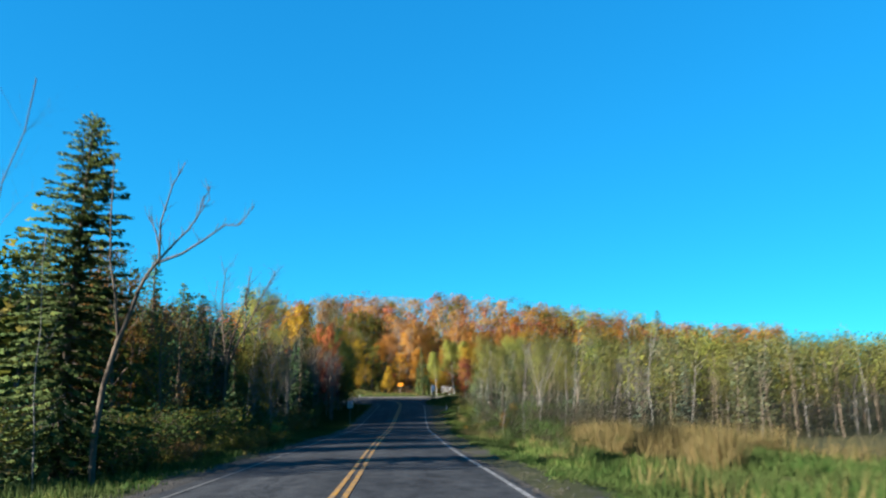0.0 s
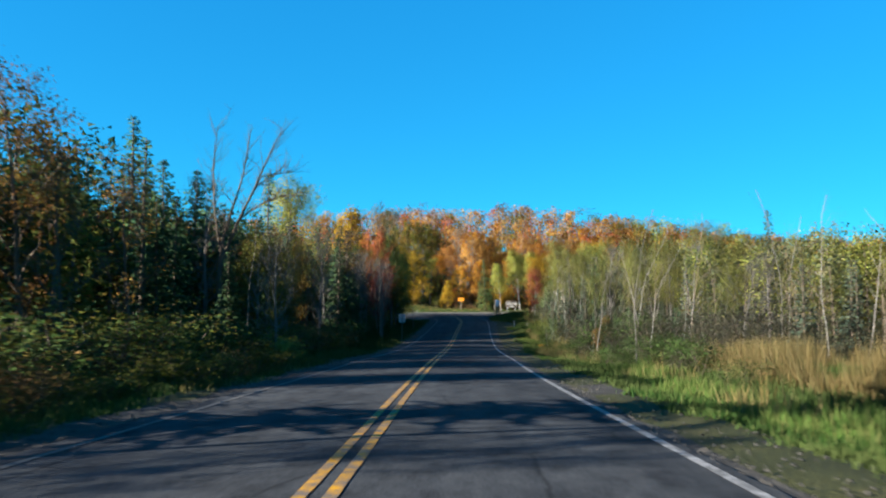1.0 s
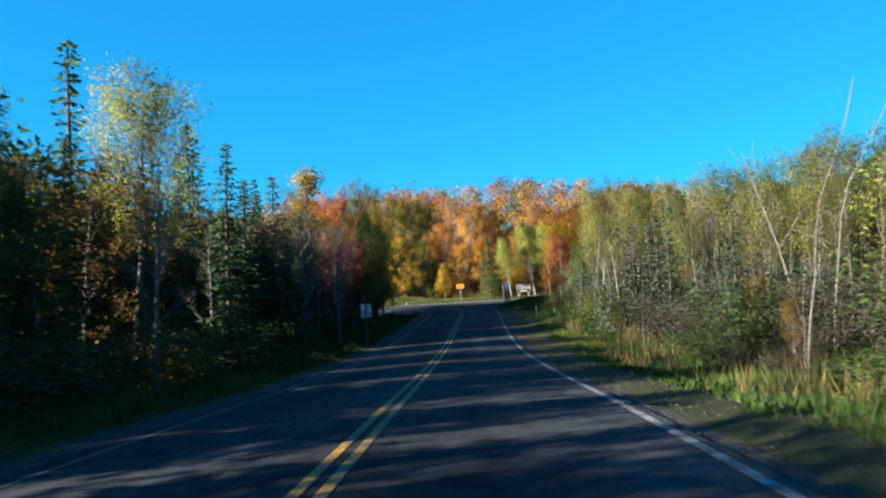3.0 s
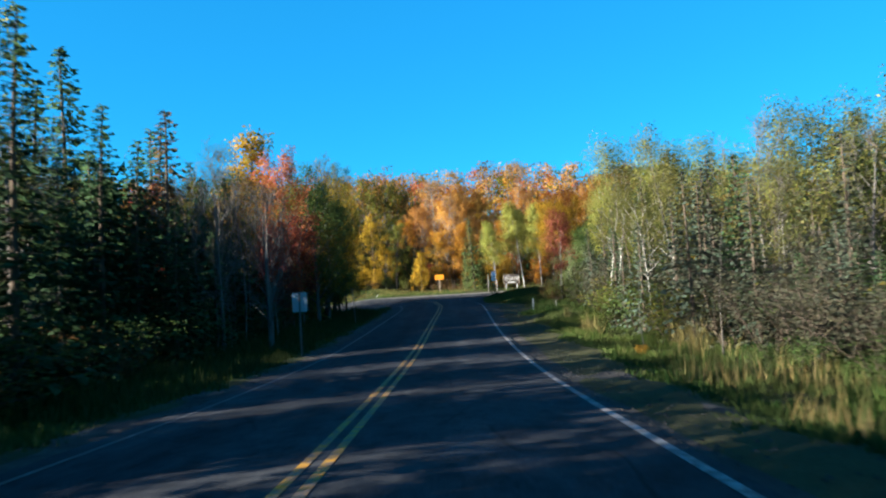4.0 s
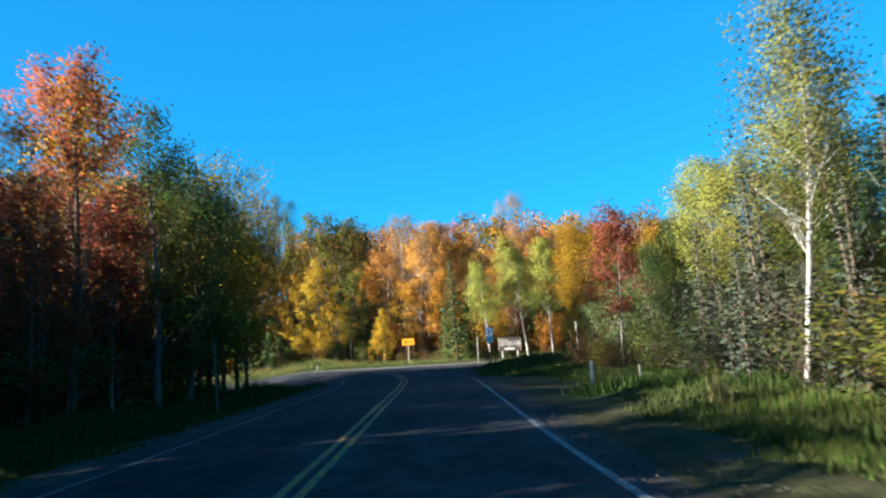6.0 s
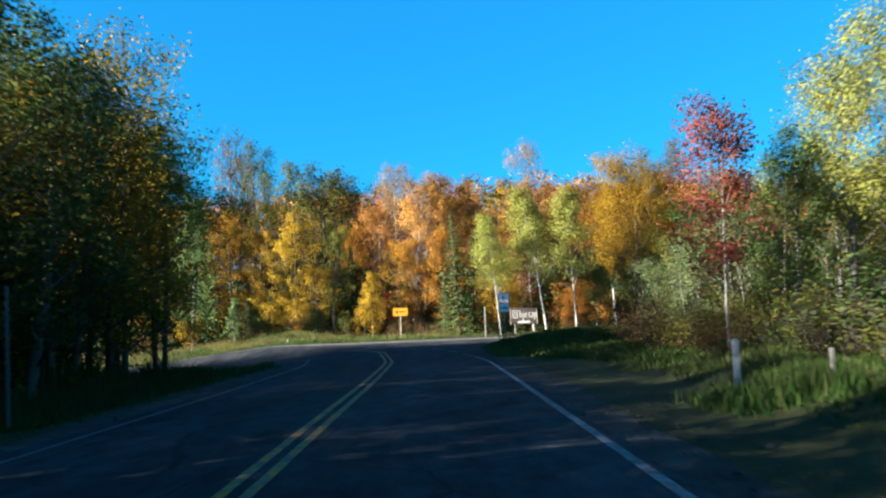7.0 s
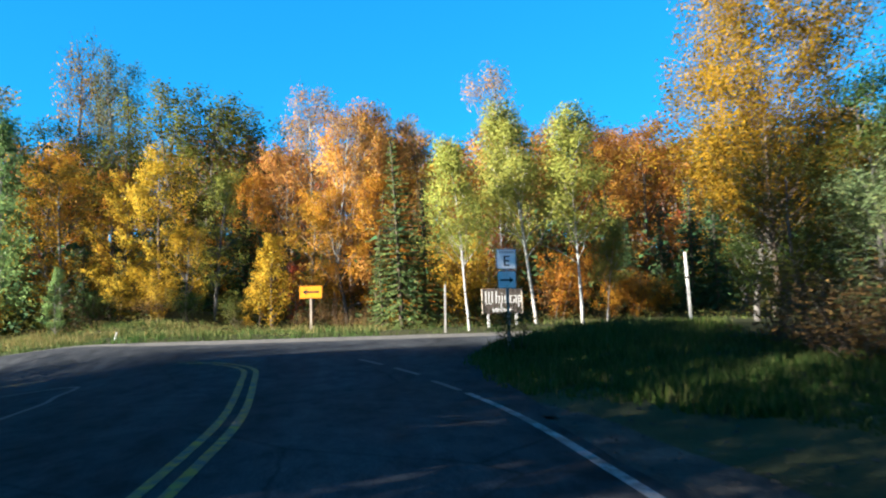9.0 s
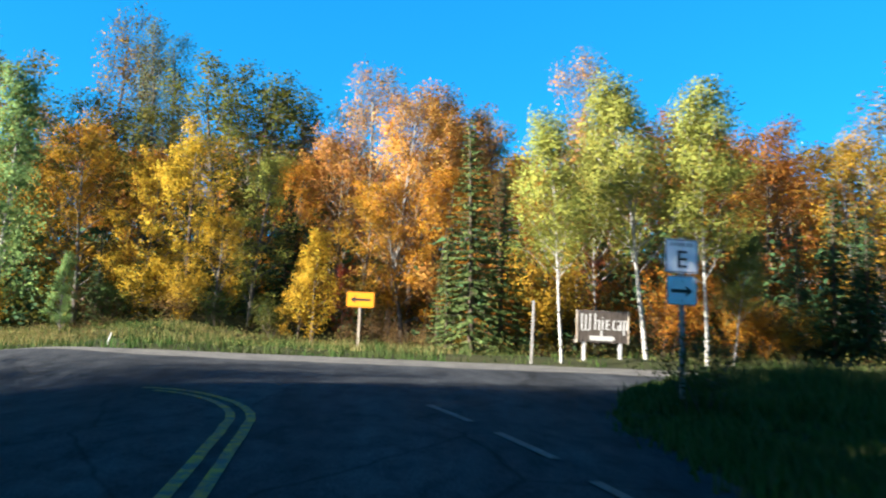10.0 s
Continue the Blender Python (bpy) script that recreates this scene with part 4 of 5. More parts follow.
# the wood on the right
for key, spots in (
    ("aspen0", ((11.4, 95, 10.4), (18.1, 85, 11.0), (26.5, 70, 9.6), (14.9, 85, 10.0), (13.3, 84, 7.6), (12.8, 90, 8.8), (16.8, 75, 9.2), (18.1, 64, 7.4))),
    ("aspen1", ((21.3, 80, 11.2), (28.9, 66, 9.4), (11.6, 87.1, 9.6), (14.0, 78, 8.4), (11.1, 76, 6.5), (15.5, 69, 8.4))),
    ("aspen2", ((13.0, 92, 9.4), (16, 95, 10.4), (20, 73, 9.5), (13.5, 72, 8), (24, 88, 11.5))),
    ("birch bent", ((9.8, 95, 9.7), (10.6, 96.5, 9.8), (10.4, 88, 7.3), (12.2, 90.5, 9.0))),
    ("needle spruce", ((34, 96.4, 13.6), (9.2, 90, 5.8))),
    ("spruce1", ((12.2, 81, 7.2), (18.0, 100, 10))),
    ("pale spruce", ((9.6, 80, 6.6), (10.4, 76, 5.6), (11.5, 84, 6.5), (9.4, 86, 5.2), (13.5, 76, 6.8))),
    ("snag0", ((7.6, 56, 6.6), (11.1, 62, 8.4), (15.5, 46, 8.0))),
    ("snag0", ((9.5, 52, 6.4), (13, 57, 8.4))),
    ("snag3", ((7.7, 47.2, 7.2), (17.5, 55, 9.5), (8.4, 74, 4.5))),
    ("snag2", ((11.8, 54, 6.0), (7.3, 55.5, 3.0), (20, 60, 9))),
    ("red thin", ((9.4, 108.8, 7.0),)),
    ("bright poplar", ((13.0, 106.5, 8.8), (15.2, 104.5, 10.5))),
    ("bright poplar", ((13.8, 110.5, 9.2), (12.4, 102.5, 8.0))),
    ("sage", ((11.9, 117.4, 4.4), (13.2, 116.0, 5.2), (11.2, 119.6, 3.6), (14.6, 118.6, 5.4), (12.9, 119.8, 4.6))),
    ("green", ((14.8, 113, 7.0), (17.5, 124, 7.2), (17.5, 108, 9.8))),
    ("pale spruce", ((9.8, 92.5, 4.8), (10.6, 98.4, 6.2), (9.4, 97, 3.6), (11.8, 100.5, 7.0), (10.3, 102, 5.2), (9.2, 88.4, 4.4), (11.0, 91, 7.6), (12.4, 86, 7.4), (10.2, 83.5, 6.0), (13.6, 88, 8.2))),
    ("shrub0", ((11.6, 113, 2.2), (12.6, 116.5, 2.6), (13.4, 121, 2.4), (14.6, 124.5, 2.4), (11.4, 110, 2.2), (13.0, 118.5, 2.6), (13.8, 127.5, 1.8))),
    ("olive1", ((12.0, 118.4, 5.0), (14.4, 121.5, 5.2))),
    ("green", ((15.2, 129.4, 6.2), (17.0, 128.2, 6.8), (19.2, 127.0, 7.4), (16.2, 131.0, 6.4), (18.4, 130.6, 7.0), (20.5, 129.5, 7.5))),
    ("gold1", ((24.5, 131, 10),)),
    ("green", ((17.3, 124, 5.2), (20, 118, 7.5), (15.6, 131.0, 4.2))),
):
    for x, y, h in spots:
        plant(key, x, y, min(h, right_cap(x, y)) if y < 86 and key.startswith("aspen") else h)
plant("big gold", 12.0, 124.4, 9.0, 40, 0.86)
for x, y, h in ((12.6, 121.8, 4.8), (12.4, 126.2, 5.6), (11.6, 122.8, 4.2), (14.2, 123.4, 6.4)):
    plant("green" if h > 5 else "olive1", x, y, h, wide=1.35)
for x, y, h in ((11.0, 122.8, 2.4), (11.9, 122.4, 2.0), (12.8, 123.0, 2.6)):
    plant("shrub0", x, y, h)
plant("green", 22.6, 133.0, 8.6, None, 1.3)
plant("gold1", 20.6, 132.0, 8.6)
for k in range(68):
    y = rng.uniform(48, 120)
    x = 12 + rng.random() ** 1.2 * 18 + max(0, 62 - y) * 0.25
    key = rng.choice(("aspen0", "aspen1", "aspen2", "aspen0", "aspen1", "bare0", "bare1", "bare2", "olive0", "pale spruce", "pale spruce", "green", "aspen2") if y < 98 else ("green", "olive0", "olive1", "aspen0", "green"))
    plant(key, x, y, rng.uniform(0.7, 1.0) * right_cap(x, y) * (0.82 if y > 98 else 1.0))
for k in range(66):
    y = 50 + 72 * k / 66 + rng.uniform(-0.6, 0.6)
    x = 9.0 + rng.random() * 3.4 + max(0, 60 - y) * 0.35
    plant(rng.choice(("brush0", "brush1", "brush2", "brush0", "brush1", "shrub1") if y < 75 else ("shrub0", "shrub1", "brush1", "shrub1", "shrub0", "brush2") if y < 103 else ("shrub0", "shrub1", "shrub2", "brush1")), x, y, rng.uniform(1.5, 3.2) * (0.6 if y > 103 else 1.0), wide=1.45)
for k in range(40):
    y = 60 + 44 * rng.random()
    plant(rng.choice(("brush0", "pale spruce", "spruce1", "pale spruce")), 10.2 + 6 * rng.random(), y, rng.uniform(2.6, 4.0), wide=1.1)
for k in range(30):
    plant(rng.choice(("shrub1", "brush1", "shrub1")), 6.9 + 2.6 * rng.random(), 36 + 36 * rng.random(), rng.uniform(0.8, 1.8), wide=1.6)
for x, y, h in ((7.8, 57, 2.0), (9.5, 63, 2.8)):
    plant("rust0", x, y, h)
plant("birch0", 6.8, 138.4, 8.0, 86)
plant("snag1", 7.6, 79.5, 4.2, 0, 1.0)
for x, y, h in ((-6.9, 42.6, 1.5), (-7.6, 47.6, 1.4), (6.6, 76.4, 0.55)):
    plant("gold shrub2" if x < 0 else "gold shrub1", x, y, h)

# behind the junction
BREADTH = {"gold": 1.22, "orange": 1.05, "coral": 1.0, "burnt": 1.2, "olive": 1.2, "birch": 1.1, "brown bare": 0.6, "grey poplar": 0.8, "green spruce": 0.95}
for key, spots in (
    ("mint", ((-16.5, 149.5, 12.4), (-13.0, 148.5, 3.6))),
    ("gold0", ((-22.3, 158, 17.0), (-8.4, 151, 9.7), (-20.5, 152.5, 12.0), (-25.5, 151, 11.0))),
    ("gold1", ((-13.9, 152, 9.7), (-10.6, 151.5, 8.4), (-6.9, 150.4, 5.6), (24.6, 150.5, 11.0), (26.9, 152, 12.5), (-0.2, 150.5, 7.6), (-29, 152, 11))),
    ("brown bare", ((-17.2, 161, 20.2), (-16.2, 162, 18.5), (6.1, 147, 8.3), (-4.0, 160, 13.0))),
    ("grey poplar", ((-13.8, 160, 18.4), (-12.6, 161, 17.4), (-14.6, 162, 16.5))),
    ("olive0", ((-8.9, 160, 15.2), (-18.4, 161, 14.0), (-14.8, 157, 11.5), (-11.4, 156, 11.5))),
    ("olive1", ((-6.4, 161, 14.7), (-20.5, 158, 13.0), (-5.0, 160, 14.2), (-7.6, 163, 14.6))),
    ("young yellow", ((-5.6, 152, 8.9), (22.4, 141.5, 6.4))),
    ("orange0", ((-4.3, 156, 9.4), (-12.2, 155, 9.0), (9.0, 150.5, 8.6), (3.6, 150.4, 8.8))),
    ("orange1", ((4.2, 154, 14.0), (-16.5, 156, 11.0), (1.9, 150.6, 8.0))),
    ("coral0", ((3.0, 151.5, 11.9), (-2.7, 158, 11.6), (2.2, 153, 13.4), (7.7, 156, 12.6), (22, 157, 12.5))),
    ("coral1", ((-1.6, 155.5, 11.2), (5.8, 158, 13.2), (12.5, 156, 12.4))),
    ("coral bare", ((-0.4, 154, 15.2), (1.1, 152, 12.8), (11.3, 157, 16.2), (-1.9, 159, 14.2), (4.6, 160, 14.4))),
    ("burnt0", ((15.6, 151, 11.2), (20.2, 151.5, 11.2), (17.6, 150.4, 9.6))),
    ("burnt1", ((13.2, 149.5, 9.4), (18.8, 153, 11.8), (22.8, 153.5, 10.8), (8.2, 148.5, 7.4))),
    ("green spruce", ((4.35, 142.6, 9.3), (5.5, 143.2, 7.5), (3.5, 143.6, 4.8), (6.2, 143.4, 4.6))),
    ("spruce0", ((20.5, 146, 7.6), (18.4, 145.2, 6.0), (22.4, 147, 7.0), (-10.4, 150, 3.6), (-12.2, 150.2, 4.6))),
    ("spruce2", ((-4.2, 153, 7.4), (21.4, 145, 6.2), (-3.2, 151.8, 5.2), (16.9, 146.0, 5.2))),
    ("birch0", ((13.9, 141.5, 5.0),)),
    ("birch1", ((10.1, 140, 10.2), (10.2, 147, 10.0))),
    ("birch2", ((12.1, 139.7, 9.9),)),
    ("red1", ((-1.0, 150.3, 3.8), (9.6, 148, 6.0))),
    ("gold cone", ((-2.2, 149, 5.5), (-2.9, 149.6, 4.0))),
    ("gold shrub0", ((7.1, 143.6, 4.1), (8.0, 144.5, 4.6), (-8.2, 149.5, 3.0), (-10.0, 149.8, 3.2))),
    ("shrub1", ((-6.7, 149.8, 1.8), (-11.4, 149.4, 2.2), (-4.2, 149.8, 1.8))),
    ("shrub2", ((1.6, 147.5, 1.6), (-0.6, 148.6, 1.4), (3.0, 146.4, 1.5), (0.6, 149.0, 2.0))),
    ("gold shrub1", ((12.3, 144, 3.7), (15.1, 144, 2.3), (17.8, 144.5, 2.4), (13.4, 144.6, 3.2), (6.2, 146, 3.0), (9.6, 145.0, 3.2), (16.4, 144.2, 2.6))),
):
    for x, y, h in spots:
        plant(key, x, y, h, None, BREADTH.get(key[:-1], BREADTH.get(key, 1.0)))
for k in range(24):
    x = -48 + 92 * k / 23 + rng.uniform(-1, 1)
    if -3 < x < 16 and rng.random() < 0.4:
        continue
    plant(rng.choice(("gold shrub0", "shrub1", "shrub0", "shrub2", "shrub1")), x, (150.0 if x < 1.5 else 145.0) + rng.uniform(-0.8, 1.6), rng.uniform(1.6, 3.2), wide=1.2)
for k in range(26):
    x = -60 + 110 * rng.random()
    y = 153 + 24 * rng.random()
    key = rng.choice(("orange0", "orange1", "coral0", "coral1", "gold0", "gold1", "coral bare", "olive0", "orange1", "orange0") if x > -6 else ("orange0", "gold0", "gold1", "olive0", "olive1", "orange1", "brown bare", "mint"))
    plant(key, x, y, rng.uniform(7.5, 10.5) + 0.12 * (y - 153))


# ---- far woods ----
def woods(label, spots, leaf, seed, per=420, size=0.40, low=0.32, stem=0.14):
    """A stretch of distant wood: stems and crowns of many leaves, one sheet of trees that nobody could count."""
    rng, nrg = random.Random(seed), np.random.default_rng(seed)
    verts, faces, parts = [], [], []
    for x, y, h in spots:
        z = land(x, y)
        tube([Vector((x, y, z - 0.2)), Vector((x + rng.gauss(0, 0.2), y, z + h * 0.9))], [stem, stem * 0.25], 3, verts, faces)
        k = 9
        cs = np.stack([nrg.normal(0, h * 0.11, k), nrg.normal(0, h * 0.11, k), nrg.uniform(low, 0.97, k) * h], 1)
        cs[:, :2] *= (1.25 - cs[:, 2:] / h)
        parts.append((cs + np.array((x, y, z))))
    wood = mesh_ob("far_wood", verts, faces, BARK["brown" if stem < 0.1 else "grey"])
    tagged(wood, "grey stems of the distant autumn wood", "woods", kind="stuff")
    c = np.concatenate(parts)
    me = leaves_mesh("far_wood", c, (0.75, 0.75, 0.6), per * len(spots), size, nrg, LEAF[leaf], crown=False)
    tagged(new("far_wood", me), label, "woods", kind="stuff")


frng = random.Random(77)
for leaf, label, n in (("coral", "distant wood of coral-orange maples on the hill", 150), ("burnt", "distant wood of burnt-orange maples on the hill", 210), ("gold", "distant wood of golden trees on the hill", 45),
                       ("olive", "distant wood of olive-green trees on the hill", 80), ("red", "distant wood of dark red maples on the hill", 190), ("rust", "distant wood of half-bare rusty trees on the hill", 190)):
    spots = []
    for _ in range(n):
        y = 168 + 64 * frng.random()
        x = frng.uniform(-95, 100) * (y / 190)
        spots.append((x, y, frng.uniform(10.5, 14.0)))
    woods(label, spots, leaf, len(label), 240, 0.42, 0.25)
for leaf, label, xr, yr, n, hh, per in (("aspen", "aspen wood beyond the marsh in pale yellow-green", (22, 75), (58, 150), 120, (9, 12), 800), ("yellow green", "yellow-green poplar wood beyond the marsh", (18, 70), (64, 150), 70, (9, 12), 700),
                                        ("olive", "olive-green wood beyond the marsh", (20, 90), (54, 165), 110, (8, 11.5), 640), ("grey green", "grey-green half-bare wood beyond the marsh", (17, 60), (50, 120), 90, (6.5, 9), 600),
                                        # Olive and spruce stands run on unseen at the near end to block sun.
                                        ("olive", "dark olive wood behind the roadside trees", (-38, -13), (4, 120), 130, (6.5, 8.5), 440), ("rust", "half-bare rusty wood behind the roadside trees", (-40, -14), (18, 119), 150, (6.5, 8.5), 440),
                                        # The deep spruce stand is hidden, grown tall to shade the roadside trees.
                                        ("spruce", "dark spruce wood behind the roadside trees", (-38, -12), (4, 121), 170, (6, 8.5), 440), ("spruce", "tall dense spruce wood deep behind the roadside trees", (-42, -18), (24, 88), 150, (9.5, 12), 520),
                                        # Another hidden stand, added behind the maples for dense shade.
                                        ("spruce", "dense spruce wood deep behind the maples", (-46, -20), (84, 120), 130, (8.1, 9.4), 520), ("olive", "dark olive wood along the side road", (-70, -24), (108, 121), 110, (9, 12), 420)):
    spots = []
    while len(spots) < n:
        x, y = frng.uniform(*xr), frng.uniform(*yr)
        if in_glade(x, y, 0.8 if y - 0.437 * x > 50 else 0.55, LANES) or (x < 0 and y - 0.437 * x < 23.5) or (x > 0 and y > 112):
            continue
        spots.append((x, y, frng.uniform(0.78, 1.0) * right_cap(x, y) if x > 0 else frng.uniform(*hh) * (0.78 if y < 46 else 1.0) if hh[0] > 8 else frng.uniform(0.75, 1.0) * left_cap(x, y) * (0.62 if y > 84 and x < -14 else 0.75 if y > 70 else 0.95)))
    right = xr[0] > 0
    woods(label, spots, leaf, n + int(xr[0]), per, 0.19 if right else 0.32, (0.2 if "olive" in leaf or "grey" in leaf else 0.42) if right else 0.32, 0.05 if right else 0.14)

hrng = random.Random(83)
for leaf, label, n in (("olive", "tall olive-green wood on the rise behind the junction", 34), ("yellow green", "tall yellow-green wood on the rise behind the junction", 22), ("burnt", "burnt-orange maples among the wood on the rise", 10)):
    spots = []
    for _ in range(n):
        x = hrng.uniform(29, 74)
        spots.append((x, hrng.uniform(168, 186), hrng.uniform(13.8, 15.8) - 2.2 * smooth(50, 72, x)))
    woods(label, spots, leaf, 90 + n, 640, 0.26, 0.25)


def thicket(label, n, xr, yr, tall, bark, seed, fits=None):
    """Many thin bare stems with upright twigs, too many to count."""
    rng, verts, faces = random.Random(seed), [], []
    while n > 0:
        x, y = rng.uniform(*xr), rng.uniform(*yr)
        if fits and not fits(x, y):
            continue
        n -= 1
        h = rng.uniform(*tall)
        base = Vector((x, y, land(x, y) - 0.15))
        pts, rr = branch(rng, base, Vector((rng.gauss(0, 0.07), rng.gauss(0, 0.07), 1)), h, 0.012 + 0.0055 * h, 4, 0.1, 0.05)
        tube(pts, rr, 3, verts, faces)
        for _ in range(7):
            k = rng.choice((2, 2, 3, 3, 1))
            p = pts[k].lerp(pts[k + 1], rng.random())
            t = rng.uniform(0, 6.28)
            q = p + Vector((math.cos(t), math.sin(t), rng.uniform(0.5, 1.6))) * h * rng.uniform(0.05, 0.12)
            tube([p, q, q + Vector((rng.gauss(0, 0.15), rng.gauss(0, 0.15), 0.4))], [0.016, 0.011, 0.005], 3, verts, faces)
    tagged(mesh_ob("thicket", verts, faces, BARK[bark]), label, "thicket", kind="stuff")


thicket("thicket of slender bare grey stems behind the marsh", 110, (11, 40), (46, 112), (4.0, 7.4), "brown", 61, lambda x, y: x > 10.5 + max(0, 64 - y) * 0.4)
thicket("thicket of slender pale stems behind the marsh", 25, (11, 38), (46, 108), (4.5, 8.2), "grey", 62, lambda x, y: x > 10.5 + max(0, 64 - y) * 0.4)
thicket("thicket of bare grey stems along the wood", 60, (-14, -9.0), (82, 108), (4.5, 9.0), "grey", 63)


def undergrowth(label, n, xr, yr, leaf, seed, tall, size=0.2, fits=None):
    """Low tangled leafage of the forest floor."""
    rng, nrg = random.Random(seed), np.random.default_rng(seed)
    cs = []
    while len(cs) < n:
        x, y = rng.uniform(*xr), rng.uniform(*yr)
        if fits and not fits(x, y):
            continue
        top = tall * rng.uniform(0.3, 1.0)
        cs += [(x, y, land(x, y) + top * f) for f in (0.15, 0.5, 0.85)]
    me = leaves_mesh("undergrowth", cs, (0.45, 0.45, 0.25), n * 11, size, nrg, LEAF[leaf], crown=False)
    tagged(new("undergrowth", me), label, "undergrowth", kind="stuff")


undergrowth("dark olive undergrowth between the trees of the hill wood", 4200, (-55, 48), (150, 172), "olive", 3, 3.4, 0.26, lambda x, y: y > (151 if x < 3 else 146))
# Needle-dark fill stands in for the shaded gaps under the crowns.
undergrowth("undergrowth darkened for the shaded gaps between the hill trees", 4200, (-55, 60), (146, 172), "spruce", 4, 6.5, 0.34, lambda x, y: y > (151 if x < 3 else 146))
# Spruce-dark leaves put the deep shade of the forest floor into the colour.
undergrowth("undergrowth of the roadside wood, its leaves darkened for shade", 4200, (-16, -9.0), (14, 119), "spruce", 5, 2.6, 0.12, lambda x, y: not in_glade(x, y, 0.35) and (y < 110 or x < -9.6))
undergrowth("dark olive and gold thicket at the corner of the wood", 900, (-14, -8.4), (104, 119), "dull", 15, 4.6, 0.13, lambda x, y: y < 110 or x < -9.4)
undergrowth("grey-brown brush at the edge of the aspen wood", 1300, (12, 30), (46, 62), "grey", 16, 3.0, 0.10)
undergrowth("greyish undergrowth of the aspen wood", 4200, (9.5, 34), (50, 121), "grey", 6, 2.4, 0.12, lambda x, y: x > 9.5 + max(0, 62 - y) * 0.4)
undergrowth("olive undergrowth of the aspen wood", 3000, (10, 34), (62, 131), "olive", 7, 2.4, 0.12, lambda x, y: y < 118 or x > 14)

undergrowth("low weeds on the bank beyond the junction", 2400, (-40, 22), (137.6, 150), "aspen", 21, 0.34, 0.06, lambda x, y: y > 138)
undergrowth("brown leaf litter under the trees beyond the junction", 900, (-30, 22), (141, 150), "brown", 22, 0.2, 0.07)

# ---- grass ----
def clump(x, y):
    """How well the grass grows at a spot."""
    patchy = 0.85 + 0.75 * noise.noise((x * 0.55, y * 0.4, 12.0)) + 0.35 * noise.noise((x * 1.7, y * 1.3, 5.0))
    if y > 116:
        return max(patchy, 0.3)
    off = x - centre(y)
    out = off - 5.2 - widen(y) if off > 0 else -off - 4.6
    return max(patchy, 0.3) * (0.45 + 0.55 * smooth(-0.2, 1.8, out)) * (1 + 0.35 * smooth(1.5, 4.0, out))


def blades(label, spots, material, seed, tall, per=6, width=0.02, name="grass"):
    """Tufts of thin bent blades, each blade one face; they grow in clumps and stay short beside the gravel."""
    nrg = np.random.default_rng(seed)
    grow = np.repeat([clump(x, y) for x, y, _ in spots], per)[:, None]
    p = np.repeat(np.array(spots), per, 0)
    n = len(p)
    p = p + np.stack([nrg.normal(0, 0.12, n), nrg.normal(0, 0.12, n), np.zeros(n)], 1)
    h = nrg.uniform(*tall, n)[:, None] * grow
    a = nrg.uniform(0, 2 * np.pi, n)
    side = np.stack([np.cos(a), np.sin(a), np.zeros(n)], 1) * width * nrg.uniform(0.7, 1.5, n)[:, None]
    bend = np.stack([nrg.normal(0, 0.22, n), nrg.normal(0, 0.22, n), np.zeros(n)], 1) * h
    up = np.array((0, 0, 1.0)) * h
    q = np.stack([p - side, p + side * 1.2, p + bend + up], 1).reshape(-1, 3)
    tagged(new(name, quads(name, q, material, 3)), label, "grass", kind="stuff")


def verge(n, seed, side, ylo, yhi, near, far, gate=None):
    rng, out = random.Random(seed), []
    while len(out) < n:
        y = rng.uniform(ylo, yhi)
        x = centre(y) + side * (near + 0.55 * noise.noise((y * 0.35, seed * 0.1, side)) + (far - near) * rng.random() ** 1.15) + (widen(y) if side > 0 else 0.0)
        if gate and noise.noise((x * 0.3, y * 0.18, seed)) < gate:
            continue
        if y > 112 and y > near_edge(x) - 0.3:
            continue
        if far > 12 and rng.random() > min((y - ylo) / 5, (yhi - y) / 5, (far - side * (x - centre(y))) / 6 + 0.1 * noise.noise((x * 0.4, y * 0.3, 2.0))):
            continue
        out.append((x, y, land(x, y) - 0.03))
    return out


blades("green grass on the roadside verge", verge(13500, 1, 1, 2, 60, 5.1, 19), GRASS, 1, (0.12, 0.4), 6)
blades("green grass on the roadside verge", verge(12000, 2, 1, 55, 134, 5.2, 11), GRASS, 2, (0.10, 0.34), 6)
blades("green grass on the shaded verge", verge(10000, 3, -1, 4, 122, 4.6, 9), GRASS, 3, (0.12, 0.45), 6)
blades("tall dry tan grass in the marsh", [s for s in verge(6000, 4, 1, 18, 50, 8.0, 18, 0.02) if s[0] > 9.4], GRASS_DRY, 4, (0.5, 1.05), 7, 0.014)
blades("fresh green grass on the open verge", verge(2600, 11, -1, 5, 15, 5.2, 11), GRASS_BRIGHT, 11, (0.25, 0.6), 7, 0.016)
blades("fresh green grass on the open verge", verge(1700, 12, 1, 22, 58, 6.6, 9.6, 0.08), GRASS_BRIGHT, 12, (0.18, 0.5), 7, 0.016)
blades("tufts of dry grass on the verge", verge(220, 5, 1, 10, 70, 6.2, 8.8, 0.16), GRASS_DRY, 5, (0.3, 0.9), 7, 0.014)
blades("tufts of tall dry grass under the trees", verge(60, 6, 1, 74, 94, 7.0, 9.4, 0.12), GRASS_DRY, 6, (0.6, 1.2), 7, 0.014)
blades("fresh green grass on the open verge", verge(1500, 41, 1, 74, 93, 5.7, 8.8, 0.02), GRASS_BRIGHT, 41, (0.2, 0.5), 7, 0.016)
blades("tufts of dry grass on the shaded verge", verge(60, 7, -1, 30, 50, 4.3, 6.0, 0.05), GRASS_DRY, 7, (0.2, 0.5), 7, 0.014)
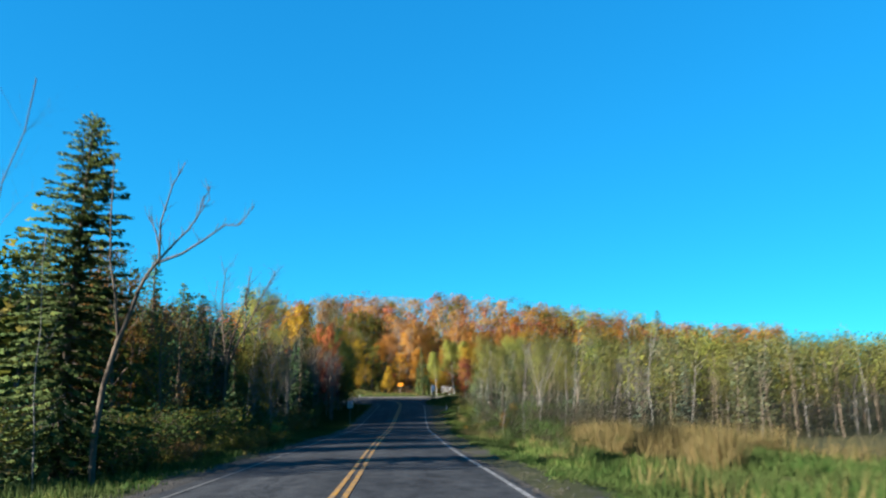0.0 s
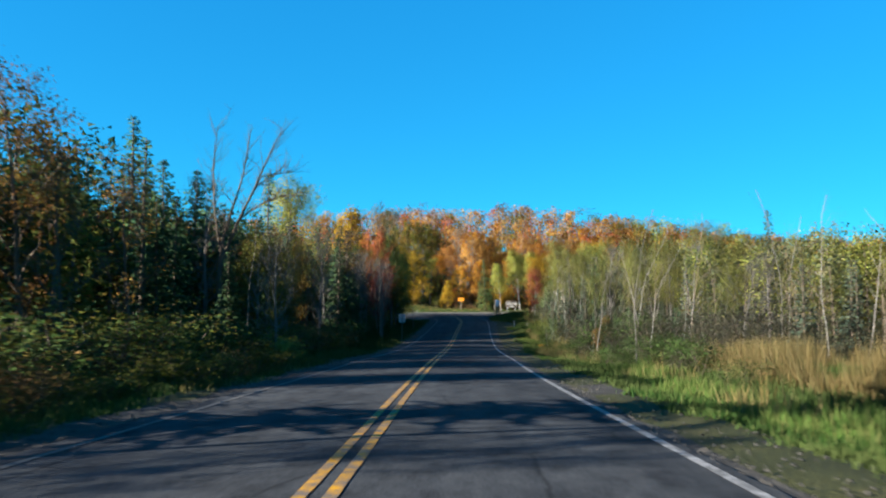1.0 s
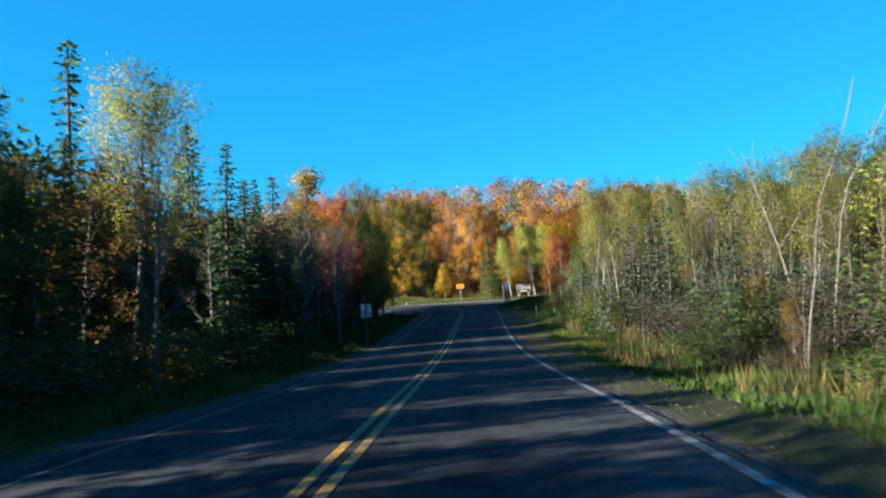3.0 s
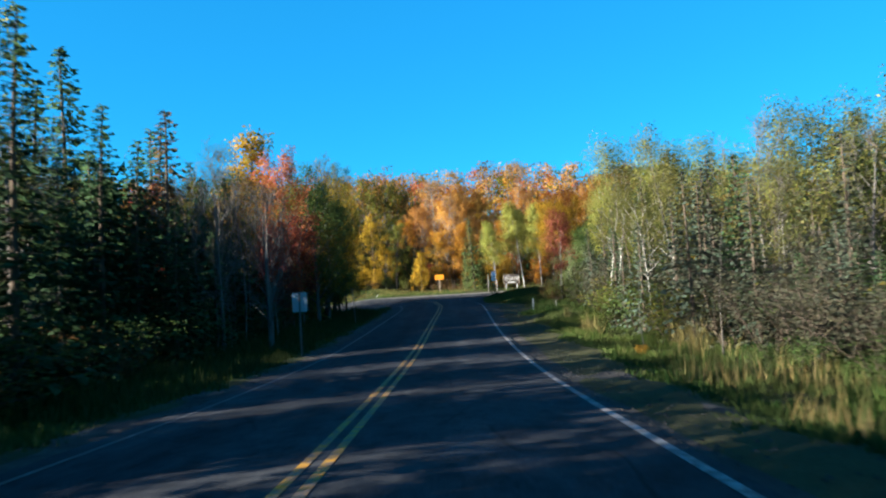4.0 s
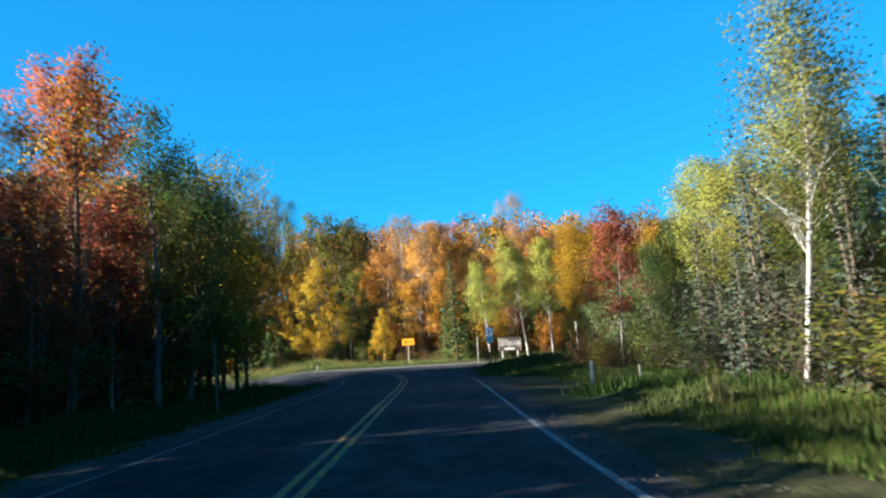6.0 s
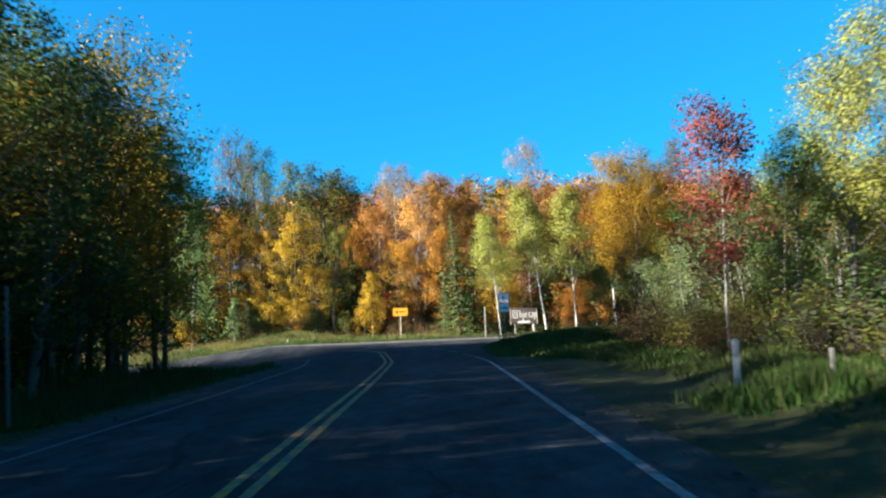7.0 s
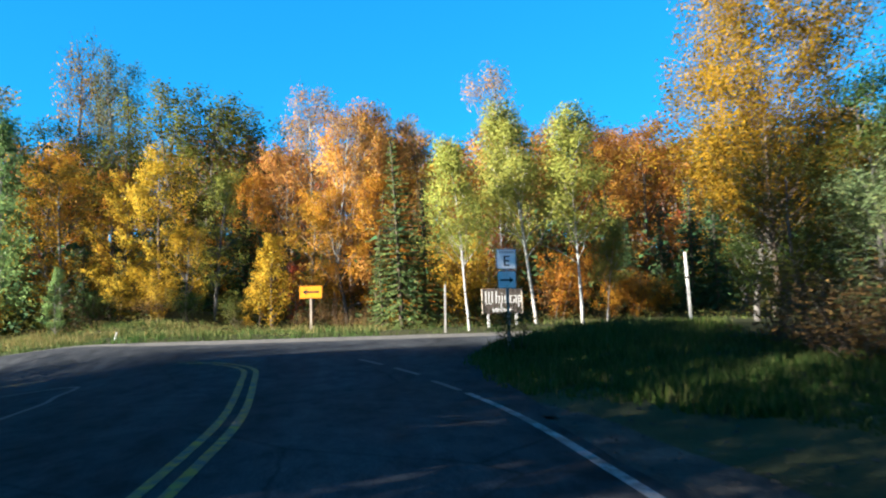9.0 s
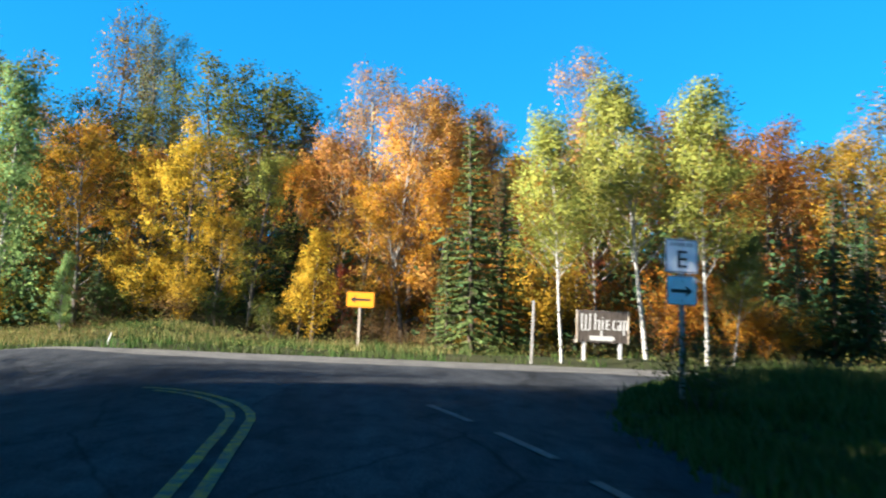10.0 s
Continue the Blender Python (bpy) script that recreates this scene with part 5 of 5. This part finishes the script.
blades("tall rank weeds on the shaded verge", verge(5200, 31, -1, 66, 114, 5.0, 9.5), GRASS, 31, (0.3, 0.85), 6, 0.02)
blades("tall rank weeds on the shaded verge", verge(2200, 32, -1, 24, 66, 5.2, 8.5), GRASS, 32, (0.25, 0.65), 6, 0.02)
# Lighter blade colour makes up for skylight lost under the trees here.
blades("green grass on the point of land, brightened against its shade", [s for s in verge(5200, 13, 1, 116, 131, 4.6, 12) if s[1] < near_edge(s[0]) - 0.2], GRASS_BRIGHT, 13, (0.08, 0.24), 6)
grng = random.Random(14)
blades("taller dark grass round the short posts", [(x, y, land(x, y) - 0.03) for x, y in ((grng.gauss(6.3, 0.55), grng.gauss(100.4, 0.5)) for _ in range(130)) if x > 5.5], GRASS, 14, (0.45, 0.85), 7)
brng = random.Random(9)
far = [(brng.uniform(-45, 30), FAR_EDGE + 0.3 + brng.random() * 13) for _ in range(13000)]
blades("sunlit grass on the bank beyond the junction", [(x, y, land(x, y) - 0.03) for x, y in far if (x < 3 and brng.random() < 0.7) or brng.random() < 0.12], GRASS, 8, (0.12, 0.40), 6, 0.016)
far = [(brng.uniform(-45, 30), FAR_EDGE + 2.5 + brng.random() * 10) for _ in range(6500)]
blades("dry weeds on the bank beyond the junction", [(x, y, land(x, y) - 0.03) for x, y in far if noise.noise((x * 0.25, y * 0.3, 4)) > 0.0 and x < 4], GRASS_DRY, 10, (0.2, 0.5), 6, 0.013)


def pebbles(label, n, seed, side, ylo, yhi):
    """Loose stones strewn over the gravel beside the asphalt."""
    prng = random.Random(seed)
    verts, faces = [], []
    for _ in range(n):
        y = prng.uniform(ylo, yhi)
        x = centre(y) + side * (3.75 + 1.6 * prng.random() ** 1.5) + (0.6 * widen(y) * prng.random() if side > 0 else 0)
        r, a, b = prng.uniform(0.012, 0.045), len(verts), prng.uniform(0, 3.14)
        z = grade(x, y) - 0.012 * abs(x - centre(y)) + 0.018
        for dx, dy, dz in ((1, 0.2, 0), (-0.2, 0.9, 0.1), (-1, -0.1, 0), (0.1, -0.8, 0.05), (0.1, 0.1, 0.75)):
            verts.append((x + r * (dx * math.cos(b) - dy * math.sin(b)) * prng.uniform(0.8, 1.2), y + r * (dx * math.sin(b) + dy * math.cos(b)), z + r * dz))
        faces += [(a + k, a + (k + 1) % 4, a + 4) for k in range(4)]
    tagged(mesh_ob("gravel_stones", verts, faces, GRAVEL), label, "stones", kind="stuff")


pebbles("loose pale stones on the gravel shoulder", 2600, 71, 1, 6, 118)
pebbles("loose pale stones on the shaded shoulder", 1200, 72, -1, 6, 118)


# ---- signs and posts ----
def part(name, bm, material, parent, label=""):
    me = bpy.data.meshes.new(name)
    bm.to_mesh(me)
    bm.free()
    me.materials.append(material)
    ob = new(name, me)
    ob.parent = parent
    return tagged(ob, label)


def box(cx, cy, cz, sx, sy, sz, bevel=0.0):
    bm = bmesh.new()
    bmesh.ops.create_cube(bm, size=1)
    bmesh.ops.scale(bm, vec=(sx, sy, sz), verts=bm.verts)
    bmesh.ops.translate(bm, vec=(cx, cy, cz), verts=bm.verts)
    if bevel:
        bmesh.ops.bevel(bm, geom=bm.edges[:], offset=bevel, segments=2, affect="EDGES")
    return bm


def plate(w, h, cz, cy, corner=0.04, thick=0.004):
    """An upright sheet with rounded corners, facing -y."""
    bm = bmesh.new()
    ring = []
    for sx, sz, a0 in ((1, 1, 0), (-1, 1, 90), (-1, -1, 180), (1, -1, 270)):
        for k in range(5):
            a = radians(a0 + 22.5 * k)
            ring.append((sx * (w / 2 - corner) + corner * math.cos(a), cz + sz * (h / 2 - corner) + corner * math.sin(a)))
    f = bm.faces.new([bm.verts.new((x, cy, z)) for x, z in ring])
    ext = bmesh.ops.extrude_face_region(bm, geom=[f])
    bmesh.ops.translate(bm, vec=(0, thick, 0), verts=[v for v in ext["geom"] if isinstance(v, bmesh.types.BMVert)])
    bmesh.ops.recalc_face_normals(bm, faces=bm.faces)
    return bm


def outline(w, h, cz, cy, wide, corner=0.03):
    """A thin printed border."""
    bm = bmesh.new()
    rings = []
    for ww, hh, c in ((w, h, corner), (w - 2 * wide, h - 2 * wide, max(corner - wide, 0.005))):
        ring = []
        for sx, sz, a0 in ((1, 1, 0), (-1, 1, 90), (-1, -1, 180), (1, -1, 270)):
            for k in range(5):
                a = radians(a0 + 22.5 * k)
                ring.append(bm.verts.new((sx * (ww / 2 - c) + c * math.cos(a), cy, cz + sz * (hh / 2 - c) + c * math.sin(a))))
        rings.append(ring)
    n = len(rings[0])
    for i in range(n):
        bm.faces.new((rings[0][i], rings[0][(i + 1) % n], rings[1][(i + 1) % n], rings[1][i]))
    return bm


def arrow(length, shaft, head, cz, cy, way=1):
    bm = bmesh.new()
    l, s, hd = length / 2, shaft / 2, head / 2
    k = l - head * 0.62
    pts = [(-l, -s), (k, -s), (k - head * 0.12, -hd), (l, 0), (k - head * 0.12, hd), (k, s), (-l, s)]
    f = bm.faces.new([bm.verts.new((x * way, cy, cz + z)) for x, z in pts])
    ext = bmesh.ops.extrude_face_region(bm, geom=[f])
    bmesh.ops.translate(bm, vec=(0, 0.002, 0), verts=[v for v in ext["geom"] if isinstance(v, bmesh.types.BMVert)])
    return bm


def channel_post(h, w=0.075):
    """A galvanised U-channel post."""
    bm = bmesh.new()
    prof = [(-w / 2, 0), (-w / 2 + 0.012, 0), (-w / 4, 0.03), (w / 4, 0.03), (w / 2 - 0.012, 0), (w / 2, 0), (w / 4 + 0.006, 0.036), (-w / 4 - 0.006, 0.036)]
    f = bm.faces.new([bm.verts.new((x, y, -0.3)) for x, y in prof])
    ext = bmesh.ops.extrude_face_region(bm, geom=[f])
    bmesh.ops.translate(bm, vec=(0, 0, h + 0.3), verts=[v for v in ext["geom"] if isinstance(v, bmesh.types.BMVert)])
    bmesh.ops.recalc_face_normals(bm, faces=bm.faces)
    return bm


def letter(text, size, cz, cy, material, parent, name="letter"):
    cu = bpy.data.curves.new(name, "FONT")
    cu.body, cu.size, cu.align_x, cu.align_y, cu.extrude, cu.offset = text, size, "CENTER", "CENTER", 0.001, 0.003
    tmp = bpy.data.objects.new(name, cu)
    me = bpy.data.meshes.new_from_object(tmp)
    bpy.data.objects.remove(tmp)
    me.materials.append(material)
    ob = new(name, me)
    ob.parent = parent
    ob.matrix_basis = pose(0, cy, cz, 90, 0, 0)
    return ob


def bars(items, cy, thick=0.006):
    """Small raised strokes, each (x, z, width, height, slant)."""
    bm = bmesh.new()
    for x, z, w, h, s in items:
        v = [bm.verts.new((x + dx * w / 2 + dz * s, y, z + dz * h / 2)) for y in (cy, cy - thick) for dx, dz in ((-1, -1), (1, -1), (1, 1), (-1, 1))]
        for f in ((4, 5, 6, 7), (0, 1, 5, 4), (1, 2, 6, 5), (2, 3, 7, 6), (3, 0, 4, 7)):
            bm.faces.new([v[i] for i in f])
    return bm


def at(root, x, y, turn=0.0, lean=0.0, sink=0.0):
    root.matrix_basis = pose(x, y, land(x, y) - sink, 0, lean, turn)
    return root


def route_sign():
    root = tagged(new("route_sign"), "white county route marker over an arrow plate on a steel post", "road sign")
    part("post", channel_post(2.75), GALV, root)
    top = part("route_plate", plate(0.51, 0.50, 2.47, -0.01), SIGN_WHITE, root, "white square plate with black border")
    part("border", outline(0.49, 0.48, 2.47, -0.0115, 0.014), SIGN_BLACK, top)
    letter("E", 0.36, 2.41, -0.012, SIGN_BLACK, top)
    part("small_print", bars([(-0.155 + 0.062 * k, 2.64, 0.042, 0.06, 0) for k in range(6)], -0.0105, 0.002), GALV, top, "small unreadable faded lettering")
    low = part("arrow_plate", plate(0.46, 0.42, 1.97, -0.01), SIGN_WHITE, root, "white plate with a black arrow")
    part("border", outline(0.445, 0.405, 1.97, -0.0115, 0.008), SIGN_BLACK, low)
    part("arrow", arrow(0.34, 0.05, 0.16, 1.96, -0.013), SIGN_BLACK, low)
    for z in (2.65, 2.32, 2.1, 1.82):
        bm = bmesh.new()
        bmesh.ops.create_cone(bm, cap_ends=True, segments=8, radius1=0.012, radius2=0.012, depth=0.012, matrix=pose(0, -0.014, z, 90))
        part("bolt", bm, GALV, root)
    return root


def curve_sign():
    root = tagged(new("curve_sign"), "yellow warning sign with a black arrow on a wooden post", "road sign")
    part("post", box(0, 0.05, 0.85, 0.10, 0.10, 2.6, 0.012), POST_WOOD, root)
    top = part("warning_plate", plate(1.07, 0.60, 1.86, -0.01, 0.05), SIGN_YELLOW, root, "yellow plate")
    part("border", outline(1.04, 0.57, 1.86, -0.0115, 0.018), SIGN_BLACK, top)
    part("arrow", arrow(0.78, 0.09, 0.31, 1.86, -0.013, -1), SIGN_BLACK, top)
    for z in (2.06, 1.66):
        bm = bmesh.new()
        bmesh.ops.create_cone(bm, cap_ends=True, segments=8, radius1=0.014, radius2=0.014, depth=0.012, matrix=pose(0, -0.015, z, 90))
        part("bolt", bm, GALV, root)
    return root


def name_board():
    root = tagged(new("name_board"), "dark weathered wooden board with white painted lettering on two white posts", "sign board")
    for k in range(9):
        part("plank", box(-0.80 + 0.2 * k, 0.004 * (k % 2), 1.14 + 0.012 * ((k * 5) % 3), 0.194, 0.035, 1.10, 0.006), BOARD_DARK, root)
    for sx in (-1, 1):
        part("trim", box(sx * 0.905, -0.01, 1.14, 0.05, 0.06, 1.12, 0.006), POST_WOOD, root)
        part("post", box(sx * 0.64, 0.06, 0.25, 0.11, 0.09, 1.9, 0.01), POST_WHITE, root)
    strokes = []
    for x, foot, top in ((-0.74, 0.95, 1.60), (-0.60, 0.95, 1.57), (-0.45, 0.95, 1.60), (-0.27, 0.95, 1.63), (-0.13, 0.95, 1.36), (0.0, 0.97, 1.36), (0.13, 0.97, 1.36), (0.37, 0.97, 1.35), (0.54, 0.97, 1.16), (0.64, 0.95, 1.36), (0.75, 0.76, 1.38), (0.86, 1.0, 1.34)):
        strokes.append((x, 0.10 + (foot + top) / 2, 0.062, top - foot, 0.006))
    for x, z, wide, slant in ((-0.68, 1.03, 0.12, 0.03), (-0.53, 1.03, 0.12, 0.03), (-0.20, 1.44, 0.12, -0.02), (0.0, 1.56, 0.06, 0.0), (0.19, 1.45, 0.11, 0.0), (0.20, 1.28, 0.11, 0.02), (0.20, 1.08, 0.12, -0.02), (0.43, 1.44, 0.10, 0.0),
                           (0.43, 1.08, 0.11, -0.02), (0.59, 1.45, 0.12, 0.0), (0.59, 1.25, 0.10, 0.02), (0.59, 1.08, 0.10, 0.0), (0.81, 1.45, 0.11, 0.0), (0.81, 1.10, 0.11, 0.02), (-0.74, 1.68, 0.10, 0.02), (-0.45, 1.68, 0.09, 0.02)):
        strokes.append((x, z, wide, 0.05, slant))
    strokes = [(x, 1.04 + 0.82 * (z - 1.05), w, 0.82 * h, k) for x, z, w, h, k in strokes]
    strokes.append((-0.05, 0.93, 0.07, 0.22, 0.0))
    part("lettering", bars(strokes, -0.02), BOARD_WHITE, root, "heavy white painted strokes, worn")
    part("arrow", arrow(0.92, 0.16, 0.24, 0.75, -0.024), BOARD_WHITE, root, "white painted arrow")
    return root


def plain_back():
    root = tagged(new("road_sign"), "sign plate showing its dull bare back on a steel post", "road sign")
    part("post", channel_post(2.52), STEEL_DULL, root)
    part("plate", plate(0.58, 0.76, 2.12, 0.045, 0.035), SIGN_BACK, root, "bare aluminium sheet")
    for z in (2.34, 1.9):
        bm = bmesh.new()
        bmesh.ops.create_cone(bm, cap_ends=True, segments=8, radius1=0.012, radius2=0.012, depth=0.014, matrix=pose(0, 0.022, z, 90))
        part("bolt", bm, GALV, root)
    return root


def marker_post(h, w, label, band=True, material=None):
    root = tagged(new("marker_post"), label, "post", "marker posts")
    part("post", box(0, 0, h / 2 - 0.15, w, w * 0.7, h + 0.3, w * 0.15), material or POST_WHITE, root)
    if band:
        part("band", box(0, -0.002, h * 0.62, w * 1.06, w * 0.78, 0.05), SIGN_BLACK, root, "dark band")
    return root


plant("shrub1", 5.5, 124.7, 1.25, wide=1.1)
at(route_sign(), 5.5, 125.3, 6, 0, 0.28)
at(curve_sign(), 0.12, 143.5, 0)
at(name_board(), 8.6, 140.1, 2)
at(plain_back(), -5.27, 81.6, 4)
at(marker_post(1.95, 0.085, "tall bare white-grey wooden post by the junction", False, POST_PALE), 5.7, 137.75, 0, 1)
at(marker_post(2.05, 0.085, "leaning white marker post with a dark band in the grass"), 11.94, 129.0, 0, -1.5)
at(marker_post(0.98, 0.10, "short white marker post in the verge", False), 6.25, 101.15, 0, 2)
at(marker_post(0.46, 0.07, "low grey stake hidden in the grass", False, POST_PALE), 7.75, 101.0)
at(marker_post(0.42, 0.05, "short leaning stake in the far grass", False), -7.2, 138.2, 0, 14)
at(marker_post(2.4, 0.05, "tall thin grey post in the shaded verge", False, STEEL_DULL), -5.5, 102.0, 0, -3)
